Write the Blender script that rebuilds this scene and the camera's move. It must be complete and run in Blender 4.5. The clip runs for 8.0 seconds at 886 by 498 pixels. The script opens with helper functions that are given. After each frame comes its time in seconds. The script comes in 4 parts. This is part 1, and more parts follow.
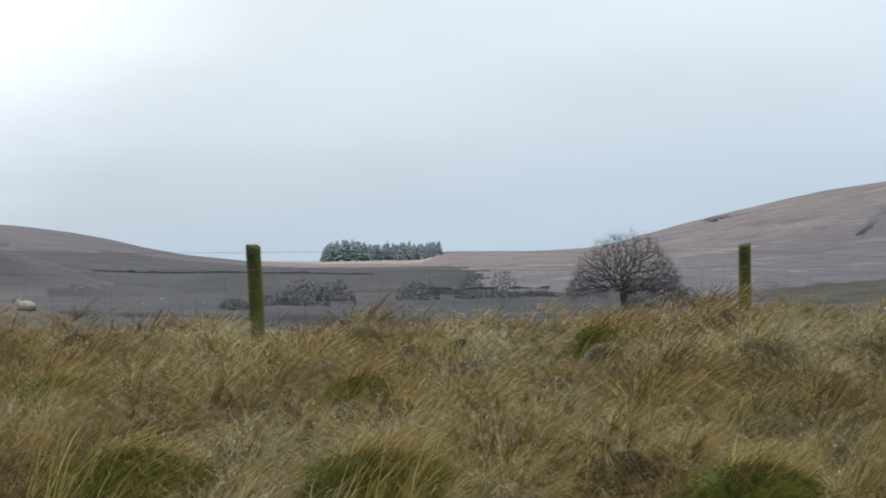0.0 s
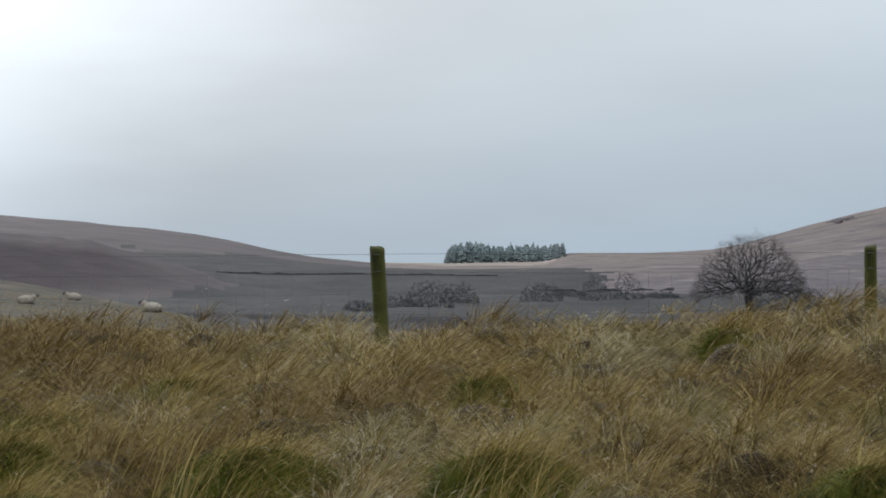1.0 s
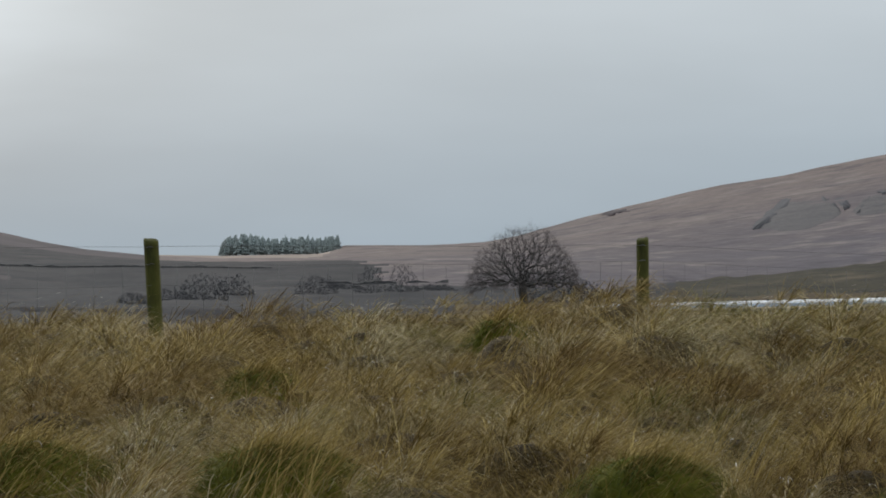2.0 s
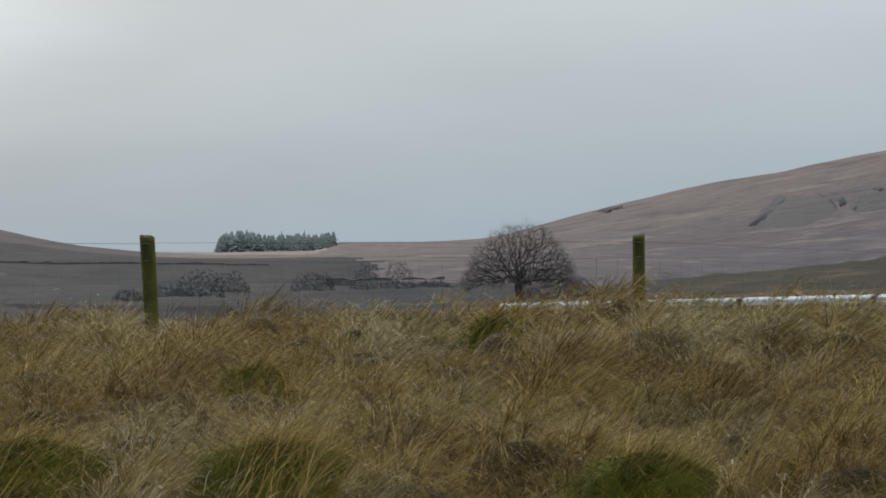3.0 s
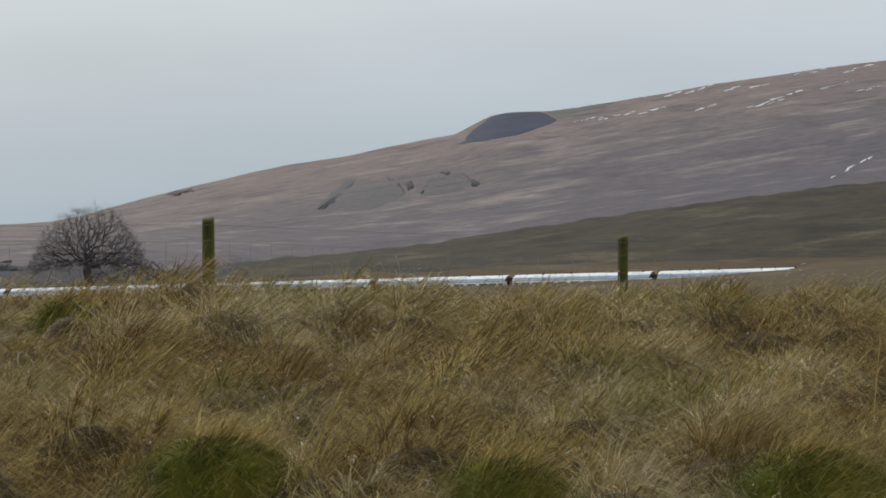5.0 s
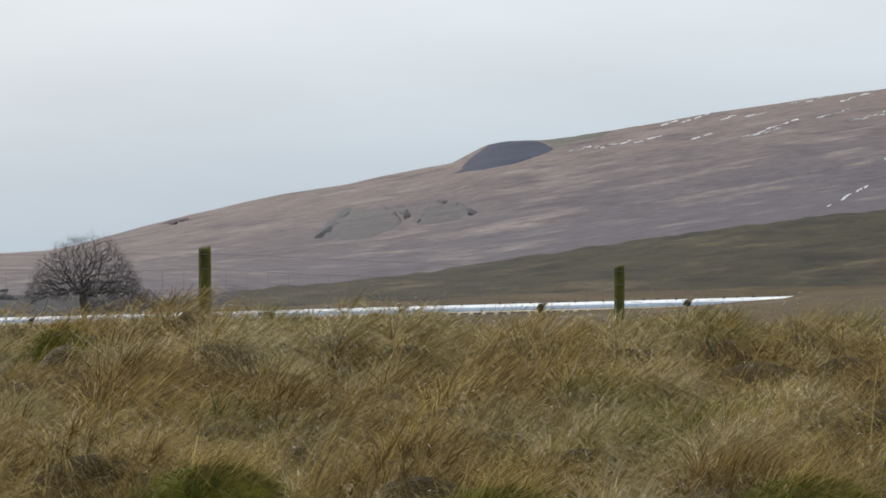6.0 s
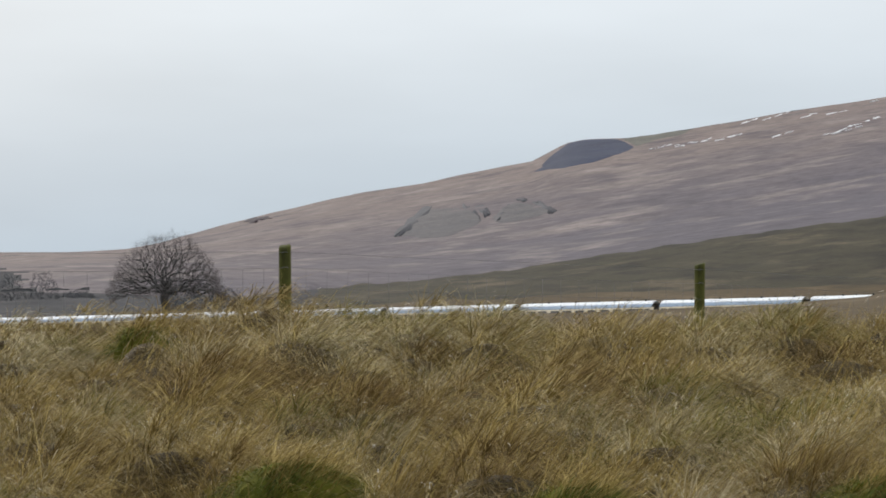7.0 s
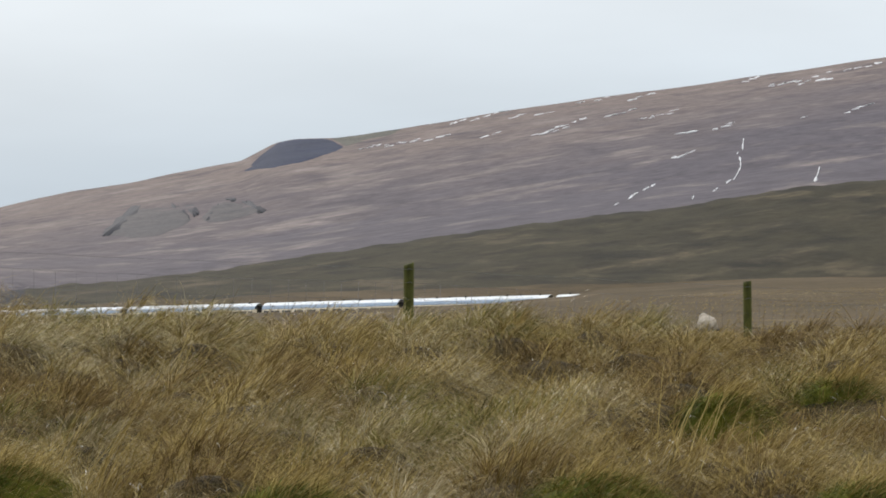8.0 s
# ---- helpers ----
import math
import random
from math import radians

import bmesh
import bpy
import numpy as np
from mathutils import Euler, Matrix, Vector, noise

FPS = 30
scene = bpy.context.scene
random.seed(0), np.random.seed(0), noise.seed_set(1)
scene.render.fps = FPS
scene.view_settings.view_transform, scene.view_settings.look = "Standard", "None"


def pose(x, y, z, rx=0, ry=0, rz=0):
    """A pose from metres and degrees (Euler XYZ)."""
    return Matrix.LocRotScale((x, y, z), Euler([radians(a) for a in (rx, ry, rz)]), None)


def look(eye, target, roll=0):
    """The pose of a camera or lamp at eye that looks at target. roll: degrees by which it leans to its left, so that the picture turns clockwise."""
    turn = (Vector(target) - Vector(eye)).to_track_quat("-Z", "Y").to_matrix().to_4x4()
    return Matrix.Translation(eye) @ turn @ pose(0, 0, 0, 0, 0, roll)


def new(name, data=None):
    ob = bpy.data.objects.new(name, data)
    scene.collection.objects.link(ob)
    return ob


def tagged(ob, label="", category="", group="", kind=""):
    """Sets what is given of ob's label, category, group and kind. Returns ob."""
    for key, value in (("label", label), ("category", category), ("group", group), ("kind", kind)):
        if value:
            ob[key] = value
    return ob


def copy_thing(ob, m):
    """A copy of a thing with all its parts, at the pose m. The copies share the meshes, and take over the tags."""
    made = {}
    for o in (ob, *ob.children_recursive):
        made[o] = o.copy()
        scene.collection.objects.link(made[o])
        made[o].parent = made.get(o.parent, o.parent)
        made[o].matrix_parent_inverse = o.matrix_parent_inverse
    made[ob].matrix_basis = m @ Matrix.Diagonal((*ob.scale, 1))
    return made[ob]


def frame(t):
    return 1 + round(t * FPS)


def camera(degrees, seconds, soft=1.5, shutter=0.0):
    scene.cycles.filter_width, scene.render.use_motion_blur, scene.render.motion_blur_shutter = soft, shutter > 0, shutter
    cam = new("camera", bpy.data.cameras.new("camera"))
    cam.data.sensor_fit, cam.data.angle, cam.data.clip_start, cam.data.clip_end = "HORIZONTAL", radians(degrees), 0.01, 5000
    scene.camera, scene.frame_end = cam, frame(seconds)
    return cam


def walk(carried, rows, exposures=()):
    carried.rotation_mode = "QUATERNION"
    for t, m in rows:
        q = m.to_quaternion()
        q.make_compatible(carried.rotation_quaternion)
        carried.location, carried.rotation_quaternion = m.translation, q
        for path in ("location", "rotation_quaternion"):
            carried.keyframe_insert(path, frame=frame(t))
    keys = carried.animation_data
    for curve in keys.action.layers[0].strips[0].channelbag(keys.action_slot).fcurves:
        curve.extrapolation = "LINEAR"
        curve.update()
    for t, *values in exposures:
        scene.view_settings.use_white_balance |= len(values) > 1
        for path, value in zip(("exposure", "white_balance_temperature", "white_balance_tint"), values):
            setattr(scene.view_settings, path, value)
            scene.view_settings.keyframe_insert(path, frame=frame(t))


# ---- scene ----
EYE = 1.05          # lens height over the near turf
LENS = 5000.0       # a bearing of one unit is 1/5000 radian

cam = camera(17.83, 8.0, soft=1.75, shutter=0.15)
walk(cam, [
    (0.0, pose(0, 0, EYE, 90.046, 0, 5.969)),
    (0.1, pose(0, 0, EYE, 90.046, 0, 6.552)),
    (0.2, pose(0, 0, EYE, 90.057, 0, 7.152)),
    (0.3, pose(0, 0, EYE, 90.057, 0, 7.807)),
    (0.4, pose(0, 0, EYE, 90.029, 0, 8.427)),
    (0.5, pose(0, 0, EYE, 90.006, 0, 9.046)),
    (0.6, pose(0, 0, EYE, 90.006, 0, 9.276)),
    (0.7, pose(0, 0, EYE, 90.010, 0, 9.205)),
    (0.8, pose(0, 0, EYE, 90.029, 0, 9.082)),
    (0.9, pose(0, 0, EYE, 90.046, 0, 8.780)),
    (1.0, pose(0, 0, EYE, 90.081, 0, 8.479)),
    (1.1, pose(0, 0, EYE, 90.097, 0, 8.177)),
    (1.2, pose(0, 0, EYE, 90.126, 0, 7.788)),
    (1.3, pose(0, 0, EYE, 90.132, 0, 7.307)),
    (1.4, pose(0, 0, EYE, 90.117, 0, 6.129)),
    (1.5, pose(0, 0, EYE, 90.081, 0, 5.812)),
    (1.6, pose(0, 0, EYE, 90.046, 0, 5.214)),
    (1.7, pose(0, 0, EYE, 90.010, 0, 4.704)),
    (1.8, pose(0, 0, EYE, 89.975, 0, 4.353)),
    (1.9, pose(0, 0, EYE, 89.943, 0, 4.106)),
    (2.0, pose(0, 0, EYE, 89.926, 0, 3.913)),
    (2.1, pose(0, 0, EYE, 89.922, 0, 3.774)),
    (2.2, pose(0, 0, EYE, 89.920, 0, 3.670)),
    (3.3, pose(0, 0, EYE, 89.763, 0, 3.981)),
    (3.4, pose(0, 0, EYE, 89.708, 0, 4.038)),
    (3.5, pose(0, 0, EYE, 89.656, 0, 4.092)),
    (3.6, pose(0, 0, EYE, 89.616, 0, 4.140)),
    (3.7, pose(0, 0, EYE, 89.582, 0, 4.197)),
    (3.8, pose(0, 0, EYE, 89.542, 0, 4.299)),
    (3.9, pose(0, 0, EYE, 89.530, 0, 4.862)),
    (4.0, pose(0, 0, EYE, 89.513, 0, 5.151)),
    (4.1, pose(0, 0, EYE, 89.507, 0, 5.299)),
    (4.2, pose(0, 0, EYE, 89.484, 0, 5.401)),
    (4.3, pose(0, 0, EYE, 89.461, 0, 5.521)),
    (4.4, pose(0, 0, EYE, 89.444, 0, 5.550)),
    (4.5, pose(0, 0, EYE, 89.381, 0, 1.803)),
    (4.6, pose(0, 0, EYE, 89.537, 0, -4.372)),
    (4.7, pose(0, 0, EYE, 89.450, 0, -4.918)),
    (5.8, pose(0, 0, EYE, 89.840, 0, -4.705)),
    (5.9, pose(0, 0, EYE, 89.874, 0, -4.830)),
    (6.0, pose(0, 0, EYE, 90.103, 0, -4.950)),
    (6.1, pose(0, 0, EYE, 89.977, 0, -4.859)),
    (6.2, pose(0, 0, EYE, 89.977, 0, -4.927)),
    (6.3, pose(0, 0, EYE, 89.989, 0, -4.745)),
    (6.4, pose(0, 0, EYE, 90.052, 0, -4.642)),
    (6.5, pose(0, 0, EYE, 90.103, 0, -4.494)),
    (6.6, pose(0, 0, EYE, 90.103, 0, -4.072)),
    (6.7, pose(0, 0, EYE, 90.034, 0, -3.548)),
    (6.8, pose(0, 0, EYE, 90.034, 0, -3.332)),
    (6.9, pose(0, 0, EYE, 90.069, 0, -3.321)),
    (7.0, pose(0, 0, EYE, 90.069, 0, -3.332)),
    (7.1, pose(0, 0, EYE, 89.817, 0, -3.702)),
    (7.2, pose(0, 0, EYE, 90.246, 0, -4.178)),
    (7.3, pose(0, 0, EYE, 89.817, 0, -5.696)),
    (7.4, pose(0, 0, EYE, 89.948, 0, -6.313)),
    (7.5, pose(0, 0, EYE, 89.656, 0, -7.083)),
    (7.6, pose(0, 0, EYE, 89.943, 0, -7.501)),
    (7.7, pose(0, 0, EYE, 89.267, 0, -8.246)),
    (7.8, pose(0, 0, EYE, 89.874, 0, -8.779)),
    (7.9, pose(0, 0, EYE, 89.920, 0, -9.078)),
    (8.0, pose(0, 0, EYE, 90.063, 0, -9.220)),
], exposures=[(0.0, 0.20, 6150, 9), (0.5, 0.05, 6150, 9), (1.0, -0.10, 6200, 9), (1.5, -0.26, 6350, 9), (2.2, -0.31, 6450, 9),
              (3.5, -0.27, 6500, 9), (4.5, -0.28, 6500, 9), (4.7, -0.24, 6550, 9), (5.8, 0.12, 6600, 11), (6.5, 0.17, 6600, 11), (8.0, 0.24, 6600, 11)])

# ---------------------------------------------------------------- light
SUN_YAW, SUN_ELEV = radians(-26), radians(15)
world = bpy.data.worlds.new("overcast_sky")
scene.world = world
world.use_nodes = True


def world_nodes():
    nt = world.node_tree
    nt.nodes.clear()
    N, L = nt.nodes.new, nt.links.new
    sky = N("ShaderNodeTexSky")
    sky.sky_type, sky.sun_disc = "NISHITA", False
    sky.sun_elevation, sky.sun_rotation = SUN_ELEV, SUN_YAW
    sky.dust_density, sky.air_density = 3.0, 1.2
    dim = N("ShaderNodeMixRGB")
    dim.blend_type, dim.inputs[0].default_value = "MULTIPLY", 1.0
    L(sky.outputs[0], dim.inputs[1])
    dim.inputs[2].default_value = (0.08, 0.08, 0.08, 1)
    tc = N("ShaderNodeTexCoord")
    # height over the horizon
    sep = N("ShaderNodeSeparateXYZ")
    L(tc.outputs["Generated"], sep.inputs[0])
    ramp = N("ShaderNodeValToRGB")
    e = ramp.color_ramp.elements
    e[0].position, e[0].color = 0.0, (0.435, 0.525, 0.605, 1)
    e[1].position, e[1].color = 0.16, (0.77, 0.815, 0.85, 1)
    for pos, col in ((0.03, (0.465, 0.55, 0.625, 1)), (0.075, (0.585, 0.655, 0.715, 1)), (0.35, (0.98, 1.01, 1.03, 1)), (1.0, (1.55, 1.58, 1.6, 1))):
        k = e.new(pos)
        k.color = col
    L(sep.outputs[2], ramp.inputs[0])
    # the cloud in front of the sun glows
    sun = Vector((math.sin(SUN_YAW) * math.cos(SUN_ELEV), math.cos(SUN_YAW) * math.cos(SUN_ELEV), math.sin(SUN_ELEV)))
    dot = N("ShaderNodeVectorMath")
    dot.operation = "DOT_PRODUCT"
    L(tc.outputs["Generated"], dot.inputs[0])
    dot.inputs[1].default_value = sun
    near = N("ShaderNodeMapRange")
    near.interpolation_type = "SMOOTHSTEP"
    near.inputs[1].default_value, near.inputs[2].default_value = 0.952, 0.990
    near.inputs[3].default_value, near.inputs[4].default_value = 0.0, 1.0
    # soft streaks in the cloud
    mp = N("ShaderNodeMapping")
    mp.inputs["Scale"].default_value = (4, 4, 16)
    L(tc.outputs["Generated"], mp.inputs[0])
    nz = N("ShaderNodeTexNoise")
    nz.inputs["Scale"].default_value, nz.inputs["Detail"].default_value = 1.1, 4
    L(mp.outputs[0], nz.inputs[0])
    streak = N("ShaderNodeMapRange")
    streak.inputs[1].default_value, streak.inputs[2].default_value = 0.3, 0.7
    streak.inputs[3].default_value, streak.inputs[4].default_value = 0.93, 1.07
    L(nz.outputs["Fac"], streak.inputs[0])
    ragged = N("ShaderNodeMath")
    ragged.operation = "MULTIPLY_ADD"
    L(nz.outputs["Fac"], ragged.inputs[0])
    ragged.inputs[1].default_value = 0.022
    L(dot.outputs["Value"], ragged.inputs[2])
    L(ragged.outputs[0], near.inputs[0])
    glow = N("ShaderNodeMath")
    glow.operation = "MULTIPLY_ADD"
    L(near.outputs[0], glow.inputs[0])
    glow.inputs[1].default_value = 0.62
    L(streak.outputs[0], glow.inputs[2])
    cloud = N("ShaderNodeVectorMath")
    cloud.operation = "SCALE"
    L(ramp.outputs[0], cloud.inputs[0])
    L(glow.outputs[0], cloud.inputs["Scale"])
    mix = N("ShaderNodeMixRGB")
    mix.inputs[0].default_value = 0.96
    L(dim.outputs[0], mix.inputs[1])
    L(cloud.outputs[0], mix.inputs[2])
    bg = N("ShaderNodeBackground")
    L(mix.outputs[0], bg.inputs[0])
    bg.inputs[1].default_value = 1.05
    out = N("ShaderNodeOutputWorld")
    L(bg.outputs[0], out.inputs[0])


world_nodes()
sun_lamp = bpy.data.lights.new("sun", "SUN")
sun_lamp.energy, sun_lamp.angle, sun_lamp.color = 1.35, radians(12), (1.0, 0.96, 0.9)
sun = new("sun", sun_lamp)
sun.matrix_world = look((0, 0, 60), (-60 * math.sin(SUN_YAW) * math.cos(SUN_ELEV), -60 * math.cos(SUN_YAW) * math.cos(SUN_ELEV), 60 - 60 * math.sin(SUN_ELEV)))

# ---------------------------------------------------------------- materials


def surface(name, colours, scale=1.0, stretch=(1, 1, 1), rough=0.9, bump=0.3, fine=8.0, island=0.0, metal=0.0, low=0.3, high=0.7, per_object=0.0, dist=0.02, tilt=0.0, vary=(0.72, 1.25), thin=0.0):
    """Colours mixed by a broad noise, darkened and lit by a fine one; optional variation by loose piece or by object."""
    m = bpy.data.materials.new(name)
    m.use_nodes = True
    nt = m.node_tree
    N, L = nt.nodes.new, nt.links.new
    b = nt.nodes["Principled BSDF"]
    geo = N("ShaderNodeNewGeometry")
    mp = N("ShaderNodeMapping")
    mp.inputs["Scale"].default_value = stretch
    tc = N("ShaderNodeTexCoord")
    turn = N("ShaderNodeMapping")
    turn.inputs["Rotation"].default_value = (0, tilt, 0)
    L(tc.outputs["Object"], turn.inputs[0])
    L(turn.outputs[0], mp.inputs[0])
    nz = N("ShaderNodeTexNoise")
    nz.inputs["Scale"].default_value, nz.inputs["Detail"].default_value, nz.inputs["Roughness"].default_value = scale, 6, 0.62
    L(mp.outputs[0], nz.inputs[0])
    fac = nz.outputs["Fac"]
    if island or per_object:
        src = geo.outputs["Random Per Island"]
        if per_object:
            src = N("ShaderNodeObjectInfo").outputs["Random"]
        amount = island or per_object
        add = N("ShaderNodeMath")
        add.operation = "MULTIPLY_ADD"
        L(src, add.inputs[0])
        add.inputs[1].default_value = amount
        off = N("ShaderNodeMath")
        off.operation = "SUBTRACT"
        L(fac, off.inputs[0])
        off.inputs[1].default_value = amount * 0.5
        L(off.outputs[0], add.inputs[2])
        fac = add.outputs[0]
    ramp = N("ShaderNodeValToRGB")
    e = ramp.color_ramp.elements
    n = len(colours)
    e[0].position, e[0].color = low, (*colours[0], 1)
    e[1].position, e[1].color = high, (*colours[-1], 1)
    for i in range(1, n - 1):
        k = e.new(low + (high - low) * i / (n - 1))
        k.color = (*colours[i], 1)
    L(fac, ramp.inputs[0])
    n2 = N("ShaderNodeTexNoise")
    n2.inputs["Scale"].default_value, n2.inputs["Detail"].default_value = scale * fine, 5
    L(mp.outputs[0], n2.inputs[0])
    mr = N("ShaderNodeMapRange")
    mr.inputs[1].default_value, mr.inputs[2].default_value = 0.25, 0.75
    mr.inputs[3].default_value, mr.inputs[4].default_value = vary
    L(n2.outputs["Fac"], mr.inputs[0])
    mul = N("ShaderNodeVectorMath")
    mul.operation = "SCALE"
    L(ramp.outputs[0], mul.inputs[0])
    L(mr.outputs[0], mul.inputs["Scale"])
    L(mul.outputs[0], b.inputs["Base Color"])
    b.inputs["Roughness"].default_value, b.inputs["Metallic"].default_value = rough, metal
    b.inputs["Specular IOR Level"].default_value = 0.2 if rough > 0.6 else 0.5
    if bump:
        bp = N("ShaderNodeBump")
        bp.inputs["Strength"].default_value, bp.inputs["Distance"].default_value = bump, dist
        L(n2.outputs["Fac"], bp.inputs["Height"])
        L(bp.outputs[0], b.inputs["Normal"])
    if thin:  # light shines through leaves and blades
        tr, mx = N("ShaderNodeBsdfTranslucent"), N("ShaderNodeMixShader")
        L(mul.outputs[0], tr.inputs[0])
        mx.inputs[0].default_value = thin
        L(b.outputs[0], mx.inputs[1])
        L(tr.outputs[0], mx.inputs[2])
        L(mx.outputs[0], nt.nodes["Material Output"].inputs[0])
    return m


def moorland(name, low, high, pale, dark, slope, z0, z1, grain=1.0, mottles=(0.50, 0.74)):
    """Open hillside: a low colour giving way to a high one above, with pale streaks and dark rushy mottles that follow
    the contours.
    """
    m = bpy.data.materials.new(name)
    m.use_nodes = True
    nt = m.node_tree
    N, L = nt.nodes.new, nt.links.new
    b = nt.nodes["Principled BSDF"]
    tc = N("ShaderNodeTexCoord")
    turn = N("ShaderNodeMapping")
    turn.inputs["Rotation"].default_value = (0, math.atan(slope), 0)
    L(tc.outputs["Object"], turn.inputs[0])

    def cloud(scale, stretch, detail, a, c, rough=0.6):
        mp, nz, mr = N("ShaderNodeMapping"), N("ShaderNodeTexNoise"), N("ShaderNodeMapRange")
        mp.inputs["Scale"].default_value = stretch
        L(turn.outputs[0], mp.inputs[0])
        nz.inputs["Scale"].default_value, nz.inputs["Detail"].default_value, nz.inputs["Roughness"].default_value = scale, detail, rough
        L(mp.outputs[0], nz.inputs[0])
        mr.inputs[1].default_value, mr.inputs[2].default_value = a, c
        L(nz.outputs["Fac"], mr.inputs[0])
        return mr, nz

    def blend(fac, a, c):
        mx = N("ShaderNodeMixRGB")
        L(fac, mx.inputs[0])
        for sock, col in ((mx.inputs[1], a), (mx.inputs[2], c)):
            if isinstance(col, tuple):
                sock.default_value = (*col, 1)
            else:
                L(col, sock)
        return mx.outputs[0]

    sep = N("ShaderNodeSeparateXYZ")
    L(turn.outputs[0], sep.inputs[0])
    broad, broad_noise = cloud(0.006 * grain, (0.6, 0.5, 2.2), 3, 0.3, 0.7)
    up = N("ShaderNodeMath")
    up.operation = "MULTIPLY_ADD"
    L(broad_noise.outputs["Fac"], up.inputs[0])
    up.inputs[1].default_value = (z1 - z0) * 0.9
    L(sep.outputs[2], up.inputs[2])
    climb = N("ShaderNodeMapRange")
    climb.interpolation_type = "SMOOTHSTEP"
    climb.inputs[1].default_value, climb.inputs[2].default_value = z0 + (z1 - z0) * 0.4, z1 + (z1 - z0) * 0.45
    L(up.outputs[0], climb.inputs[0])
    col = blend(climb.outputs[0], low, high)
    streak, _ = cloud(0.011 * grain, (0.55, 0.3, 8.0), 6, 0.52, 0.74)
    col = blend(streak.outputs[0], col, pale)
    mottle, mottle_noise = cloud(0.022 * grain, (0.5, 0.3, 3.2), 5, *mottles)
    col = blend(mottle.outputs[0], col, dark)
    fine, fine_noise = cloud(0.085 * grain, (0.5, 0.4, 2.4), 6, 0.28, 0.72, 0.7)
    fine.inputs[3].default_value, fine.inputs[4].default_value = 0.7, 1.32
    mul = N("ShaderNodeVectorMath")
    mul.operation = "SCALE"
    L(col, mul.inputs[0])
    L(fine.outputs[0], mul.inputs["Scale"])
    L(mul.outputs[0], b.inputs["Base Color"])
    b.inputs["Roughness"].default_value, b.inputs["Specular IOR Level"].default_value = 0.95, 0.1
    bp = N("ShaderNodeBump")
    bp.inputs["Strength"].default_value, bp.inputs["Distance"].default_value = 0.5, 2.0 / grain
    L(fine_noise.outputs["Fac"], bp.inputs["Height"])
    L(bp.outputs[0], b.inputs["Normal"])
    return m


M = {}
# ground, near to far
M["turf"] = surface("turf", [(0.0266, 0.0189, 0.0066), (0.0560, 0.0399, 0.0147), (0.0945, 0.0693, 0.0280)], 4.0, fine=16, bump=1.0, dist=0.05, vary=(0.4, 1.6))
M["field"] = moorland("dry_field", (0.058, 0.041, 0.021), (0.070, 0.051, 0.026), (0.115, 0.086, 0.050), (0.034, 0.026, 0.014), 0.02, -8, 2, grain=9.0)
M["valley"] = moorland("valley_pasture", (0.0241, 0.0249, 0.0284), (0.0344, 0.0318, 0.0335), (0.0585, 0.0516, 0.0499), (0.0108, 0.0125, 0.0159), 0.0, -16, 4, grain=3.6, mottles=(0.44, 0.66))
M["green_hill"] = moorland("rough_pasture", (0.0314, 0.0274, 0.0157), (0.0459, 0.0381, 0.0218), (0.0918, 0.0717, 0.0448), (0.0140, 0.0129, 0.0084), 0.16, -12, 6, grain=6.5, mottles=(0.46, 0.66))
# bluish low colour paints haze over the lower slopes, clearing towards the crest
M["heather"] = moorland("heather_hill", (0.080, 0.072, 0.084), (0.142, 0.114, 0.106), (0.195, 0.165, 0.154), (0.064, 0.056, 0.065), 0.185, -26, 40, grain=2.1)
M["left_hill"] = surface("moor_hill", [(0.0312, 0.0230, 0.0278), (0.0410, 0.0298, 0.0348), (0.0551, 0.0384, 0.0433)], 0.006, (0.8, 0.5, 4.0), fine=8, bump=0.4, dist=2, tilt=-0.15, vary=(0.65, 1.3))
# the spur's shaded face, put into its colour; also a patch of dark heather
M["spur"] = surface("dark_heather_and_shade", [(0.0247, 0.0183, 0.0221), (0.0331, 0.0234, 0.0285), (0.0424, 0.0311, 0.0336)], 0.012, fine=8, bump=0.4, dist=1)
# sunlight on the distant plain, painted as a paler ground colour
M["plain"] = surface("sunlit_moor", [(0.156, 0.1287, 0.1131), (0.2106, 0.1677, 0.1404), (0.3276, 0.273, 0.234)], 0.005, (0.4, 0.15, 1), fine=8, bump=0.3, dist=1)
# plants and timber
M["straw"] = surface("dry_grass", [(0.0921, 0.0642, 0.0186), (0.2072, 0.1495, 0.0455), (0.3084, 0.2311, 0.0779), (0.4189, 0.3347, 0.1339)], 1.8, fine=6, bump=0, island=0.48, low=0.22, high=0.78, thin=0.2)
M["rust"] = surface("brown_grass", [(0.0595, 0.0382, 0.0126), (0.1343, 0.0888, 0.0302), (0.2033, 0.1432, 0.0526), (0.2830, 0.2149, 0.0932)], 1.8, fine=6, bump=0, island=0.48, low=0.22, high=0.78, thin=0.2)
M["grey"] = surface("bleached_grass", [(0.1520, 0.1191, 0.0592), (0.2624, 0.2136, 0.1177), (0.3683, 0.3089, 0.1850), (0.4695, 0.4171, 0.2799)], 1.8, fine=6, bump=0, island=0.48, low=0.22, high=0.78, thin=0.2)
M["olive"] = surface("olive_grass", [(0.0517, 0.0497, 0.0108), (0.1132, 0.1031, 0.0233), (0.1871, 0.1604, 0.0432), (0.2781, 0.2292, 0.0794)], 1.8, fine=6, bump=0, island=0.48, low=0.22, high=0.78, thin=0.2)
M["frost"] = surface("frosted_tips", [(0.4275, 0.3999, 0.3315), (0.5890, 0.5673, 0.5015)], 3, bump=0, island=0.5, thin=0.22)
